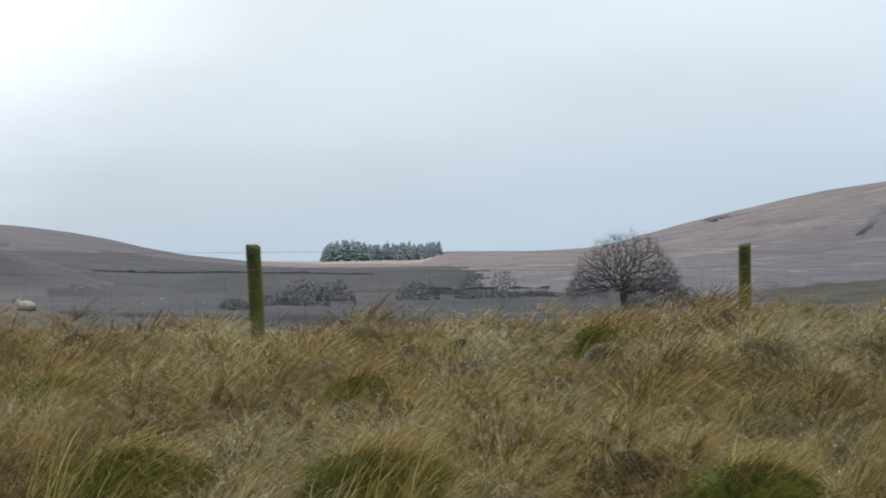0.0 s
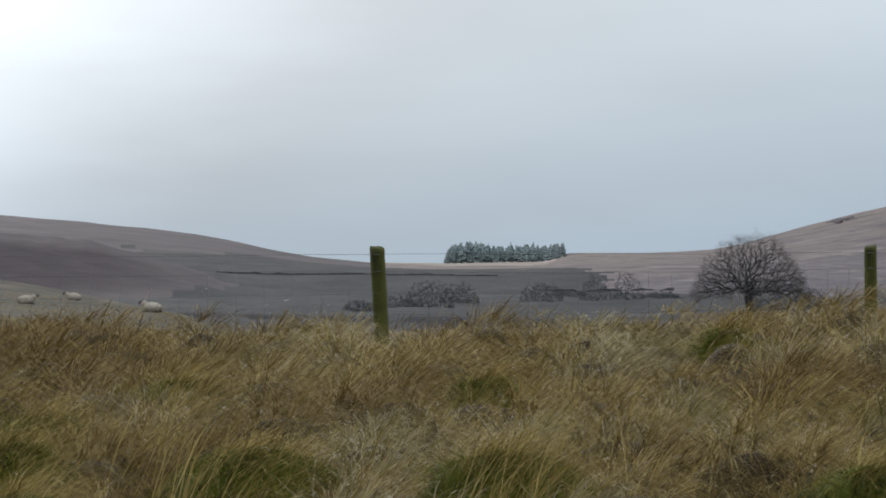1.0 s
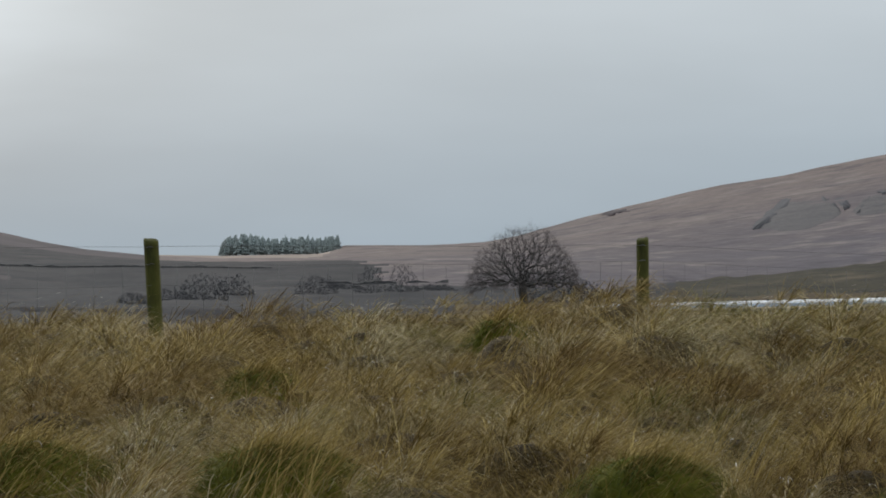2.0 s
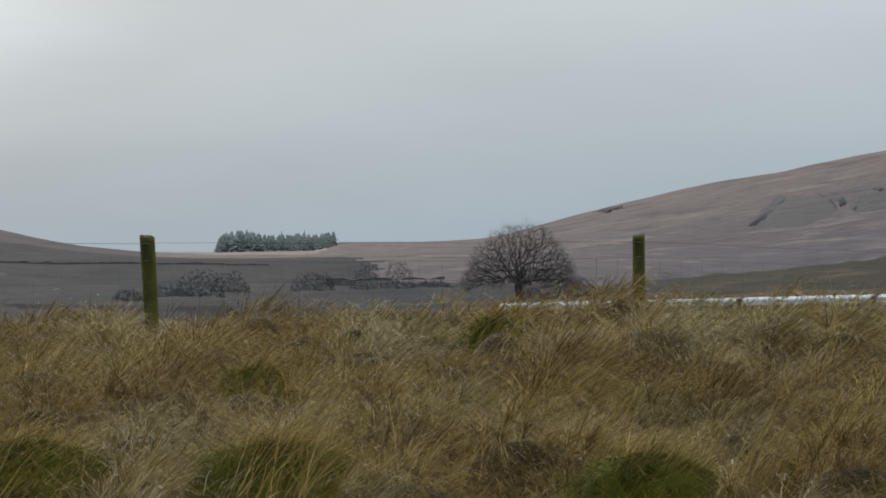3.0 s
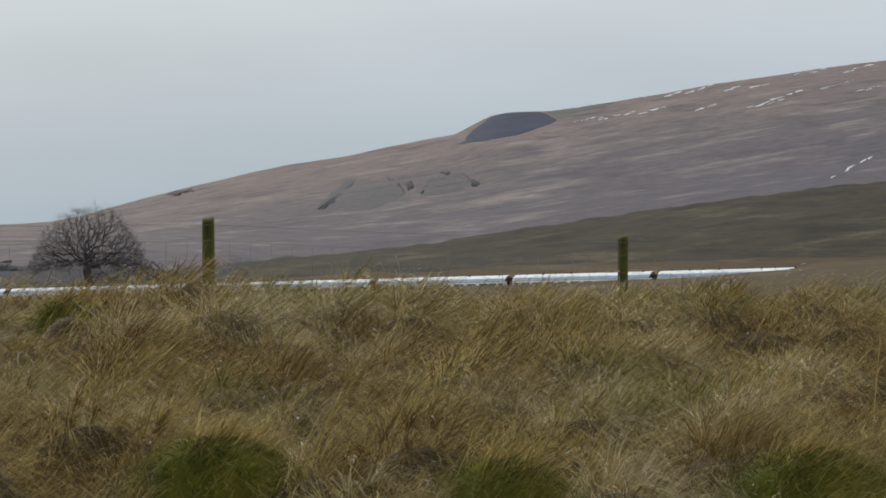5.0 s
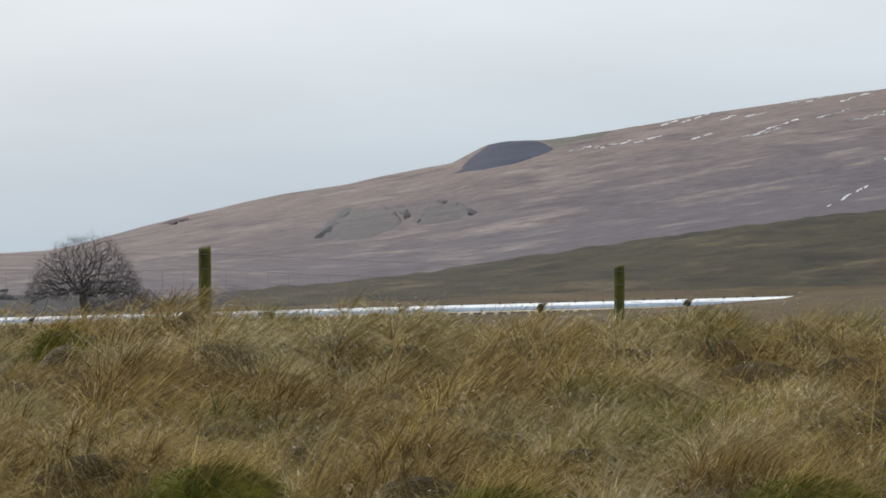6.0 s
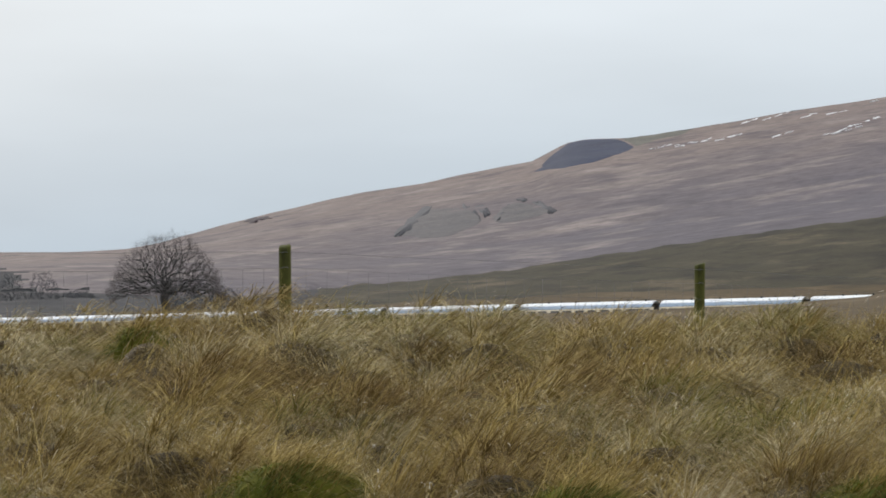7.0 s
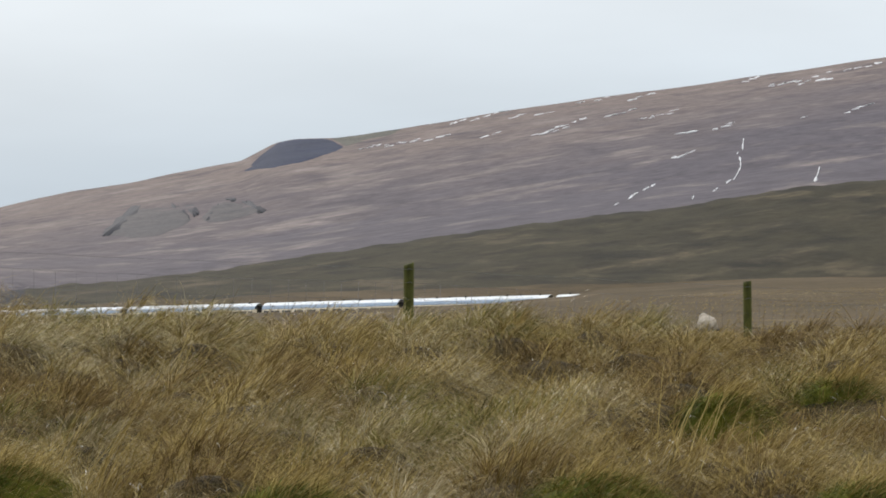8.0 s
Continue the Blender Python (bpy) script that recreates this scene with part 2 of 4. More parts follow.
M["green"] = surface("green_grass", [(0.0256, 0.0405, 0.0033), (0.0638, 0.0794, 0.0073), (0.1277, 0.1255, 0.0143), (0.2280, 0.1823, 0.0329)], 3.0, fine=6, bump=0, island=0.5, low=0.22, high=0.84, thin=0.22)
M["post"] = surface("mossy_timber", [(0.0246, 0.0279, 0.0078), (0.0527, 0.0564, 0.0125), (0.0842, 0.0829, 0.0203), (0.0772, 0.0597, 0.0468)], 9, (1, 1, 0.25), fine=7, bump=0.8, dist=0.006)
M["wire"] = surface("grey_wire", [(0.072, 0.072, 0.076), (0.128, 0.128, 0.132)], 6, rough=0.6, bump=0, metal=0.3)
M["bark"] = surface("grey_bark", [(0.034, 0.034, 0.036), (0.050, 0.049, 0.050), (0.066, 0.063, 0.062)], 0.8, fine=6, bump=0.6, dist=0.05)
# twig colour lifted to paint the haze in front of the tree
M["twig"] = surface("hazed_twigs", [(0.070, 0.066, 0.068), (0.098, 0.090, 0.091), (0.130, 0.116, 0.112)], 0.5, fine=6, bump=0, island=0.4)
# the blue-grey tint is valley haze painted onto the bushes
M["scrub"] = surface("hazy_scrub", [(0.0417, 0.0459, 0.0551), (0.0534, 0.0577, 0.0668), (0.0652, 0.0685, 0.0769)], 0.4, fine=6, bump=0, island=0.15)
# far spruces: distance haze is painted in as pale blue-grey
M["conifer"] = surface("hazed_needles", [(0.262, 0.320, 0.326), (0.305, 0.362, 0.366), (0.350, 0.402, 0.402)], 0.12, fine=6, bump=0, island=0.2, vary=(0.85, 1.12))
M["fleece"] = surface("sheep_fleece", [(0.2520, 0.2220, 0.1740), (0.3360, 0.3000, 0.2460), (0.4200, 0.3840, 0.3240)], 7, fine=5, bump=0.8, dist=0.02)
M["face"] = surface("grey_sheep_face", [(0.06, 0.055, 0.05), (0.11, 0.10, 0.09)], 8, bump=0.2)
M["spoil"] = surface("shale_spoil", [(0.0119, 0.0165, 0.0368), (0.0172, 0.0236, 0.0493), (0.0235, 0.0307, 0.0579)], 0.03, (1, 1, 0.4), fine=10, bump=0.6, dist=1)
M["fan"] = surface("grassed_spoil", [(0.0550, 0.0525, 0.0579), (0.0688, 0.0641, 0.0674), (0.0860, 0.0774, 0.0779)], 0.03, fine=8, bump=0.5, dist=1)
M["bank"] = surface("mossy_bank", [(0.066, 0.066, 0.058), (0.082, 0.080, 0.068), (0.10, 0.092, 0.078)], 0.03, fine=8, bump=0.5, dist=1)
M["gully"] = surface("bare_gully", [(0.044, 0.046, 0.055), (0.056, 0.056, 0.063), (0.070, 0.067, 0.072)], 0.03, fine=8, bump=0.5, dist=1)
M["snow"] = surface("old_snow", [(0.4275, 0.437, 0.456), (0.665, 0.6745, 0.6935)], 0.2, fine=5, bump=0.2)
M["wall"] = surface("dry_stone", [(0.0439, 0.0488, 0.0536), (0.0683, 0.0711, 0.076), (0.0975, 0.0975, 0.0995)], 0.7, fine=5, bump=0.8, dist=0.1)
# the train
M["roof"] = surface("silver_roof", [(0.56, 0.60, 0.63), (0.64, 0.67, 0.70), (0.70, 0.73, 0.75)], 0.4, (1, 3, 1), rough=0.28, metal=0.75, bump=0.03, dist=0.01)
M["blue"] = surface("blue_grey_paint", [(0.17, 0.235, 0.32), (0.20, 0.27, 0.36), (0.24, 0.31, 0.39)], 0.4, (1, 3, 1), rough=0.35, bump=0)
M["cream"] = surface("cream_paint", [(0.46, 0.40, 0.28), (0.54, 0.47, 0.34)], 0.5, rough=0.4, bump=0)
M["maroon"] = surface("maroon_paint", [(0.10, 0.015, 0.015), (0.14, 0.025, 0.02)], 0.5, rough=0.35, bump=0)
M["under"] = surface("sooty_iron", [(0.012, 0.012, 0.012), (0.04, 0.035, 0.03)], 2, rough=0.7, bump=0.2)
M["steel"] = surface("worn_steel", [(0.2, 0.19, 0.18), (0.3, 0.28, 0.26)], 2, rough=0.4, metal=0.9, bump=0)
glass = bpy.data.materials.new("window_glass")
glass.use_nodes = True
glass.node_tree.nodes["Principled BSDF"].inputs["Base Color"].default_value = (0.03, 0.035, 0.04, 1)
glass.node_tree.nodes["Principled BSDF"].inputs["Roughness"].default_value = 0.05
M["glass"] = glass

# ---------------------------------------------------------------- the land


def spot(u, v, r):
    """A place by its bearing u and drop v below eye level (both in 1/5000 radian) and its range r."""
    a = u / LENS
    return Vector((r * math.sin(a), r * math.cos(a), EYE - v / LENS * r))


# the railway: a straight line, N its nearest way from the eye, D along it
RAIL_P, RAIL_A = 309.0, radians(35.73)
RAIL_N, RAIL_D = Vector((math.sin(RAIL_A), math.cos(RAIL_A), 0)), Vector((math.cos(RAIL_A), -math.sin(RAIL_A), 0))
ROOF = 3.9


def rail_z(s):
    k = np.clip(s, -330, -120)
    return EYE - 9.10 + (k + 261) * 0.0327 - ROOF


def table(u, *pairs):
    return np.interp(u, [p[0] for p in pairs], [p[1] for p in pairs])


def crest(u):
    """The grass line of the near rise."""
    return table(u, (-1700, 96), (-1500, 103), (-1305, 106), (-1185, 114), (-1075, 128), (-985, 118), (-905, 120), (-865, 130), (-785, 120),
                 (-700, 112), (-500, 108), (-300, 99), (-205, 96), (-100, 98), (-15, 91), (50, 97), (200, 99), (270, 109), (500, 118), (660, 116), (735, 106), (860, 112),
                 (1100, 128), (1300, 132), (1600, 130))


def height(u, r):
    """Ground height at bearing u (arrays) and range r."""
    u, r = np.asarray(u, float), np.asarray(r, float)
    fall = table(u, (-1700, 22), (-1594, 35), (-1494, 50), (-1394, 68), (-1294, 90), (-1200, 108), (-1080, 138), (-400, 138), (21, 119), (300, 116), (521, 108), (721, 99), (900, 88.5), (1000, 82), (1035, 79), (1060, 72), (1085, 66), (1321, 48), (1589, 43), (2200, 40))
    roofline = 101.5 + (21 - np.clip(u, -400, 1031)) * 0.0267
    c = crest(u)
    dark = table(u, (-1700, 84), (-870, 84), (-600, 78), (-400, 74), (-205, 76), (-60, 80), (21, 68), (221, 53), (371, 36), (521, 15), (721, -17), (961, -50), (1191, -77), (1421, -112), (1589, -125), (2200, -150))
    spur = table(u, (-2200, -60), (-1574, -41), (-1374, -24), (-1254, 8), (-1154, 38), (-1124, 52), (-1000, 66), (-700, 62), (-205, 60), (0, 62), (100, 70), (2000, -100))
    wall = table(u, (-2200, 34), (-870, 34), (-600, 38), (-400, 34), (-205, 38), (0, 48), (200, 60), (521, 55), (721, 20), (961, -12), (1421, -60), (1700, -80))
    lhill = table(u, (-2600, -95), (-1700, -88), (-1640, -80), (-1574, -71), (-1474, -63), (-1374, -55), (-1274, -45), (-1174, -33), (-1074, -13), (-1024, -3), (-974, 7), (-874, 17), (-740, 23),
                  (-535, 22), (-400, 15), (-205, 14), (0, 10), (200, 0), (521, -30), (721, -60), (961, -90), (1421, -150), (1700, -170))
    far = table(u, (-2600, 40), (-900, 18), (-740, 19), (-560, 14), (-520, 1), (-450, -1), (-330, -2), (-265, -5), (-205, -18), (-165, -30), (-80, -52), (-12, -70), (95, -95), (148, -105), (248, -122),
                (345, -141), (448, -162), (478, -177), (508, -192), (540, -198), (608, -201), (660, -207), (738, -220), (908, -248), (1058, -270), (1176, -286), (1341, -307), (1589, -341), (2300, -420))
    right = np.clip((u - 560) / 340, 0, 1)
    left = np.clip((-1110 - u) / 80, 0, 1)
    v70 = (150 * (1 - right) + (fall + 92) * right) * (1 - left) + left * table(u, (-1650, 104), (-1400, 126), (-1150, 150))
    v160 = (158 * (1 - right) + (fall + 36) * right) * (1 - left) + left * table(u, (-1650, 66), (-1500, 86), (-1400, 92), (-1300, 101), (-1236, 106), (-1130, 135))
    layers = [
        (0.4, None, np.zeros_like(u)), (4.0, None, 0.0 * u), (6.0, None, 0.04 + 0 * u), (8.0, None, 0.13 + 0 * u), (11.0, None, 0.28 + 0 * u),
        (14.5, None, EYE - c * 14.5 / LENS - table(u, (-1700, 0.238), (-350, 0.23), (-200, 0.175), (250, 0.18), (600, 0.2), (2200, 0.205))), (20.0, c + 72, None), (30.0, c + 85, None), (70.0, v70, None), (160.0, v160, None),
        (290.0, fall, None), (330.0, fall + 45, None), (440.0, np.maximum(roofline + 3, table(u, (-1600, 118), (-300, 112), (-205, 100), (21, 90))) + 0 * u, None),
        (700.0, dark, None), (760.0, np.where(u > 60, dark + 30, dark - 3), None), (850.0, np.where(u > 60, dark + 34, spur), None),
        (1000.0, wall, None), (1600.0, lhill, None), (2600.0, far, None), (3200.0, far + np.where(u < -520, 2, 24), None), (4800.0, far + 60, None)]
    rs = [l[0] for l in layers]
    zs = [l[2] if l[2] is not None else EYE - l[1] * l[0] / LENS for l in layers]
    z = np.array(zs[0], float) + 0 * r
    for i in range(len(rs) - 1):
        f = np.clip((r - rs[i]) / (rs[i + 1] - rs[i]), 0, 1)
        z = np.where(r >= rs[i], zs[i] + (zs[i + 1] - zs[i]) * f, z)
    a = u / LENS
    x, y = r * np.sin(a), r * np.cos(a)
    # the shelf on which the rails lie
    s, d = x * RAIL_D.x + y * RAIL_D.y, x * RAIL_N.x + y * RAIL_N.y - RAIL_P
    k = np.clip((9 - np.abs(d)) / 5, 0, 1)
    bed = rail_z(s) - 0.16
    return np.where(r > 200, z * (1 - k) + np.where(z > bed + 6, z, bed) * k, z)


def hashed(i, j, k):
    """Even random numbers for whole cells."""
    h = np.sin(i * 127.1 + j * 311.7 + k * 74.7) * 43758.5453
    return h - np.floor(h)


CELL = 0.46
# the large tussocks: bearing, range, half width, height, tone (0 brown, 0.45 straw, 0.7 bleached, 0.95 olive)
TUSSOCKS = [(-193, 9.3, 0.27, 0.31, 0.72), (-1293, 8.3, 0.24, 0.24, 0.70), (-1333, 14.0, 0.18, 0.26, 0.05), (-1143, 13.2, 0.20, 0.20, 0.12), (269, 14.0, 0.17, 0.27, 0.04),
            (-11, 14.4, 0.16, 0.26, 0.30), (-231, 13.4, 0.17, 0.22, 0.92), (-481, 14.0, 0.22, 0.22, 0.66), (-81, 9.1, 0.17, 0.24, 0.15), (385, 8.7, 0.29, 0.30, 0.62),
            (299, 8.0, 0.22, 0.22, 0.9), (-871, 9.0, 0.17, 0.20, 0.93), (671, 9.6, 0.23, 0.26, 0.48), (930, 13.5, 0.24, 0.24, 0.06), (1145, 13.3, 0.22, 0.23, 0.08)]
TUSSOCKS += [(961, 9.5, 0.24, 0.27, 0.68), (1391, 9.2, 0.25, 0.25, 0.72), (-400, 8.5, 0.24, 0.24, 0.46), (-820, 11.2, 0.26, 0.24, 0.10), (160, 10.8, 0.26, 0.25, 0.12), (520, 11.3, 0.27, 0.24, 0.30),
             (760, 13.2, 0.22, 0.22, 0.66), (-1020, 10.6, 0.25, 0.24, 0.16), (1180, 8.9, 0.22, 0.20, 0.74)]


def hummocks(x, y):
    """Tussocky swells of the near turf: height, outward slope, and the tone of the swell (-1 in the hollows)."""
    x, y = np.asarray(x, float), np.asarray(y, float)
    ci, cj = np.floor(x / CELL), np.floor(y / CELL)
    best, gx, gy, who = np.zeros_like(x), np.zeros_like(x), np.zeros_like(x), np.full_like(x, -1)
    for di in (-1, 0, 1):
        for dj in (-1, 0, 1):
            i, j = ci + di, cj + dj
            cx, cy = (i + 0.15 + 0.7 * hashed(i, j, 1)) * CELL, (j + 0.15 + 0.7 * hashed(i, j, 2)) * CELL
            R = 0.17 + 0.18 * hashed(i, j, 3)
            H = 0.04 + 0.22 * hashed(i, j, 4) ** 1.3
            dx, dy = (x - cx) / R, (y - cy) / R
            h = H * (1 - dx * dx - dy * dy)
            up = h > best
            best, gx, gy, who = np.where(up, h, best), np.where(up, dx, gx), np.where(up, dy, gy), np.where(up, hashed(i, j, 5), who)
    for u, r, R, H, tone in TUSSOCKS:
        dx, dy = (x - r * math.sin(u / LENS)) / R, (y - r * math.cos(u / LENS)) / (R * 0.85)
        h = H * (1 - (dx * dx + dy * dy) ** 1.1)
        up = h > best
        best, gx, gy, who = np.where(up, h, best), np.where(up, dx, gx), np.where(up, dy, gy), np.where(up, tone, who)
    return best, gx, gy, who


def near_fade(r):
    return np.clip((np.asarray(r, float) - 3) / 1.5, 0, 1) * np.clip((75 - np.asarray(r, float)) / 30, 0, 1)


def ground_z(x, y):
    r = math.hypot(x, y)
    z = float(height(np.array([math.atan2(x, y) * LENS]), np.array([r]))[0])
    return z + relief(x, y, r) + float(hummocks(np.array([x]), np.array([y]))[0][0] * near_fade(r))


def relief(x, y, r):
    k, amp = (0.5, 0.07) if r < 60 else (0.09, 0.0007 * r) if r < 500 else (0.045, 0.55) if r < 900 else (0.012, 1.2)
    rough = 0.5 * noise.noise((x * 0.22, y * 0.22, 5.0)) + 0.22 * abs(noise.noise((x * 0.5, y * 0.3, 1.0))) if 500 < r < 900 else 0.0
    return rough + amp * (noise.noise((x * k, y * k, 3.1)) + 0.5 * noise.noise((x * k * 2.7, y * k * 2.7, 8.2)))


def build_ground():
    fine = np.arange(-1750, 1751, 13.0)
    coarse = np.concatenate([np.linspace(-15708, -1770, 60, endpoint=False), fine, np.linspace(15708, 1770, 60, endpoint=False)[::-1]])
    us = coarse[:-1]
    rs = np.unique(np.concatenate([np.geomspace(0.4, 4.4, 20), np.geomspace(4.4, 16, 200), np.geomspace(16, 42, 56), np.geomspace(42, 700, 90), np.geomspace(700, 4800, 70), [11, 14.5, 290, 700, 1000, 1600, 2600]]))
    U, R = np.meshgrid(us, rs)
    Z = height(U, R)
    # out of sight to the sides and behind the land keeps to quiet levels
    quiet = np.clip((np.abs(U) - 2300) / 4000, 0, 1)
    Z = Z * (1 - quiet) + np.where(R < 30, 0.0, 0.02 * (R - 30)) * quiet
    A = U / LENS
    X, Y = R * np.sin(A), R * np.cos(A)
    Z = Z + hummocks(X, Y)[0] * near_fade(R) * 0.64
    co = np.stack([X, Y, Z], -1).reshape(-1, 3)
    for p in co:
        r = math.hypot(p[0], p[1])
        if r > 3:
            p[2] += relief(p[0], p[1], r)
    n, k = len(rs), len(us)
    faces, mats = [], []
    for i in range(n - 1):
        mid = (rs[i] + rs[i + 1]) / 2
        for j in range(k):
            j2 = (j + 1) % k
            faces.append((i * k + j, i * k + j2, (i + 1) * k + j2, (i + 1) * k + j))
            px, py, _ = co[i * k + j]
            stray = noise.noise((px * 0.011, py * 0.011, 4.0)) + 0.6 * noise.noise((px * 0.05, py * 0.05, 9.0))
            far = mid > 800
            u, r = us[j] + (70 * stray if far else 12 * stray if mid > 330 else 0), mid * (1 + 0.07 * stray if far and mid > 1050 else 1)
            if r < 45:
                m = 0
            elif r < 330:
                m = 3 if u < -1080 and r > 60 else 1
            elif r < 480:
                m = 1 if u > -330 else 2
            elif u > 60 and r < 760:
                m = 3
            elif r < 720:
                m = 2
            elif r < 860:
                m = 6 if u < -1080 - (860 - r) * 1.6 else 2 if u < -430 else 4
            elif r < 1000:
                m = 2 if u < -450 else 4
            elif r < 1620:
                m = 2 if u < -480 and r < 1250 else 5 if u < -870 else 4
            else:
                m = 5 if us[j] < -900 else 7 if u < -560 else 4
            mats.append(m)
    co = np.concatenate([co, [[0, 0, 0]]])
    for j in range(k):
        faces.append((j, n * k, (j + 1) % k))
        mats.append(0)
    me = bpy.data.meshes.new("ground")
    me.from_pydata(co.tolist(), [], faces)
    me.polygons.foreach_set("material_index", mats)
    me.polygons.foreach_set("use_smooth", [True] * len(faces))
    for key in ("turf", "field", "valley", "green_hill", "heather", "left_hill", "spur", "plain"):
        me.materials.append(M[key])
    me.update()
    return tagged(new("ground", me), "rolling winter moorland of tan grass, pasture and heather hills", "ground", kind="structure")


build_ground()

# ---------------------------------------------------------------- makers


def part(name, bm, material, parent=None, label="", smooth=True):
    me = bpy.data.meshes.new(name)
    bm.to_mesh(me)
    bm.free()
    me.materials.append(M[material])
    if smooth:
        me.polygons.foreach_set("use_smooth", [True] * len(me.polygons))
    ob = new(name, me)
    ob.parent = parent
    return tagged(ob, label)


def tube(bm, points, radii, sides=6, cap=True):
    """A tapered limb through points."""
    rings = []
    for i, p in enumerate(points):
        d = (points[min(i + 1, len(points) - 1)] - points[max(i - 1, 0)]).normalized()
        a = d.orthogonal().normalized()
        b = d.cross(a)
        rings.append([bm.verts.new(p + (a * math.cos(t) + b * math.sin(t)) * radii[i]) for t in (2 * math.pi * k / sides for k in range(sides))])
    for q, w in zip(rings, rings[1:]):
        for k in range(sides):
            bm.faces.new((q[k], q[(k + 1) % sides], w[(k + 1) % sides], w[k]))
    if cap and sides > 2:
        bm.faces.new(rings[-1])
        bm.faces.new(rings[0][::-1])


def box(bm, x0, x1, y0, y1, z0, z1, bevel=0.0):
    v = bmesh.ops.create_cube(bm, size=1, matrix=Matrix.Translation(((x0 + x1) / 2, (y0 + y1) / 2, (z0 + z1) / 2)) @ Matrix.Diagonal((x1 - x0, y1 - y0, z1 - z0, 1)))["verts"]
    if bevel:
        bmesh.ops.bevel(bm, geom=list({e for q in v for e in q.link_edges}), offset=bevel, segments=2, affect="EDGES")


def ball(bm, centre, size, rot=(0, 0, 0), lump=0.0, seed=0.0, sub=2):
    m = Matrix.Translation(centre) @ Euler(rot).to_matrix().to_4x4() @ Matrix.Diagonal((*size, 1))
    for v in bmesh.ops.create_icosphere(bm, subdivisions=sub, radius=1)["verts"]:
        v.co *= 1 + lump * noise.noise(v.co * 3.1 + Vector((seed, seed * 2, 0)))
        v.co = m @ v.co

# ---------------------------------------------------------------- the fence
POSTS = [(-1890, -4, 15.2, 0.044, 0), (-857, -10.5, 16.0, 0.0415, 3.2), (11, -12, 18.0, 0.0395, 0.4), (744, 20, 20.5, 0.0375, -0.3), (1341, 52, 23.5, 0.036, 0.6), (1845, 78, 27.0, 0.035, 0)]


def fence_post(fence, at, radius, lean, k):
    base = ground_z(at.x, at.y)
    tall = at.z - base
    bm = bmesh.new()
    rnd = random.Random(k)
    rings, sides = 26, 20
    grid = []
    for i in range(rings + 1):
        h = i / rings
        z = -0.25 + (tall + 0.25) * h
        row = []
        for j in range(sides):
            t = 2 * math.pi * j / sides
            rr = radius * (1 + 0.05 * noise.noise((math.cos(t) * 1.5, math.sin(t) * 1.5, z * 2 + k)) + 0.045 * noise.noise((math.cos(t) * 5, math.sin(t) * 5, z * 0.9 + k * 7)))
            zz = z - (0.012 * math.cos(t + k) + 0.006 * rnd.random() if i == rings else 0)
            row.append(bm.verts.new((rr * math.cos(t), rr * math.sin(t), zz)))
        grid.append(row)
    for a, b in zip(grid, grid[1:]):
        for j in range(sides):
            bm.faces.new((a[j], a[(j + 1) % sides], b[(j + 1) % sides], b[j]))
    top = bm.verts.new((0, 0, tall - 0.004))
    for j in range(sides):
        bm.faces.new((grid[-1][j], grid[-1][(j + 1) % sides], top))
    ob = part("post", bm, "post", fence, "round timber post green with algae")
    foot = at.x + math.tan(radians(lean)) * tall
    ob.matrix_basis = Matrix.Translation((foot, at.y, base)) @ pose(0, 0, 0, 0, -lean, 0)
    for s, z in enumerate((0.045, 0.14)):
        bm = bmesh.new()
        tube(bm, [Vector((-0.02 + 0.04 * q, 0, 0.006 * math.sin(q * math.pi))) for q in (0, 0.5, 1)], [0.002] * 3, 5)
        st = part("staple", bm, "wire", ob)
        st.matrix_basis = pose(0, -radius * 1.03, tall - z)


def build_fence():
    fence = tagged(new("fence"), "stock fence of mossy round posts, sheep netting and a top wire", "fence")
    tops = []
    for k, (u, v, r, rad, lean) in enumerate(POSTS):
        at = spot(u, v, r)
        tops.append(at)
        fence_post(fence, at, rad, lean, k)
    near = [t + Vector((-t.x, -t.y, 0)).normalized() * 0.045 for t in tops]
    # line wires
    for i, drop in enumerate((0.04, 0.14, 0.26, 0.38, 0.50, 0.62)):
        for a, b in zip(near, near[1:]):
            pts = []
            for q in np.linspace(0, 1, 9):
                p = a.lerp(b, q)
                pts.append(p + Vector((0, 0, -drop - (0.012 if i else 0.004) * math.sin(q * math.pi) + 0.003 * math.sin(q * 17 + i))))
            bm = bmesh.new()
            tube(bm, pts, [0.0011 if i else 0.0012] * 9, 4)
            part("line_wire", bm, "wire", fence)
    # stays of the netting
    for s, (a, b) in enumerate(zip(near, near[1:])):
        n = int((b - a).length / 0.165)
        for q in range(1, n):
            p = a.lerp(b, q / n)
            sag = 0.012 * math.sin(q / n * math.pi)
            bm = bmesh.new()
            j = 0.012 * noise.noise((q * 1.7, s * 3.1, 0))
            tube(bm, [p + Vector((0, 0, -0.14 - sag)), p + Vector((j, 0, -0.38 - sag)), p + Vector((-j, 0, -0.62 - sag))], [0.0013] * 3, 4)
            part("stay_wire", bm, "wire", fence)
    return fence


build_fence()

# ---------------------------------------------------------------- trees and bushes


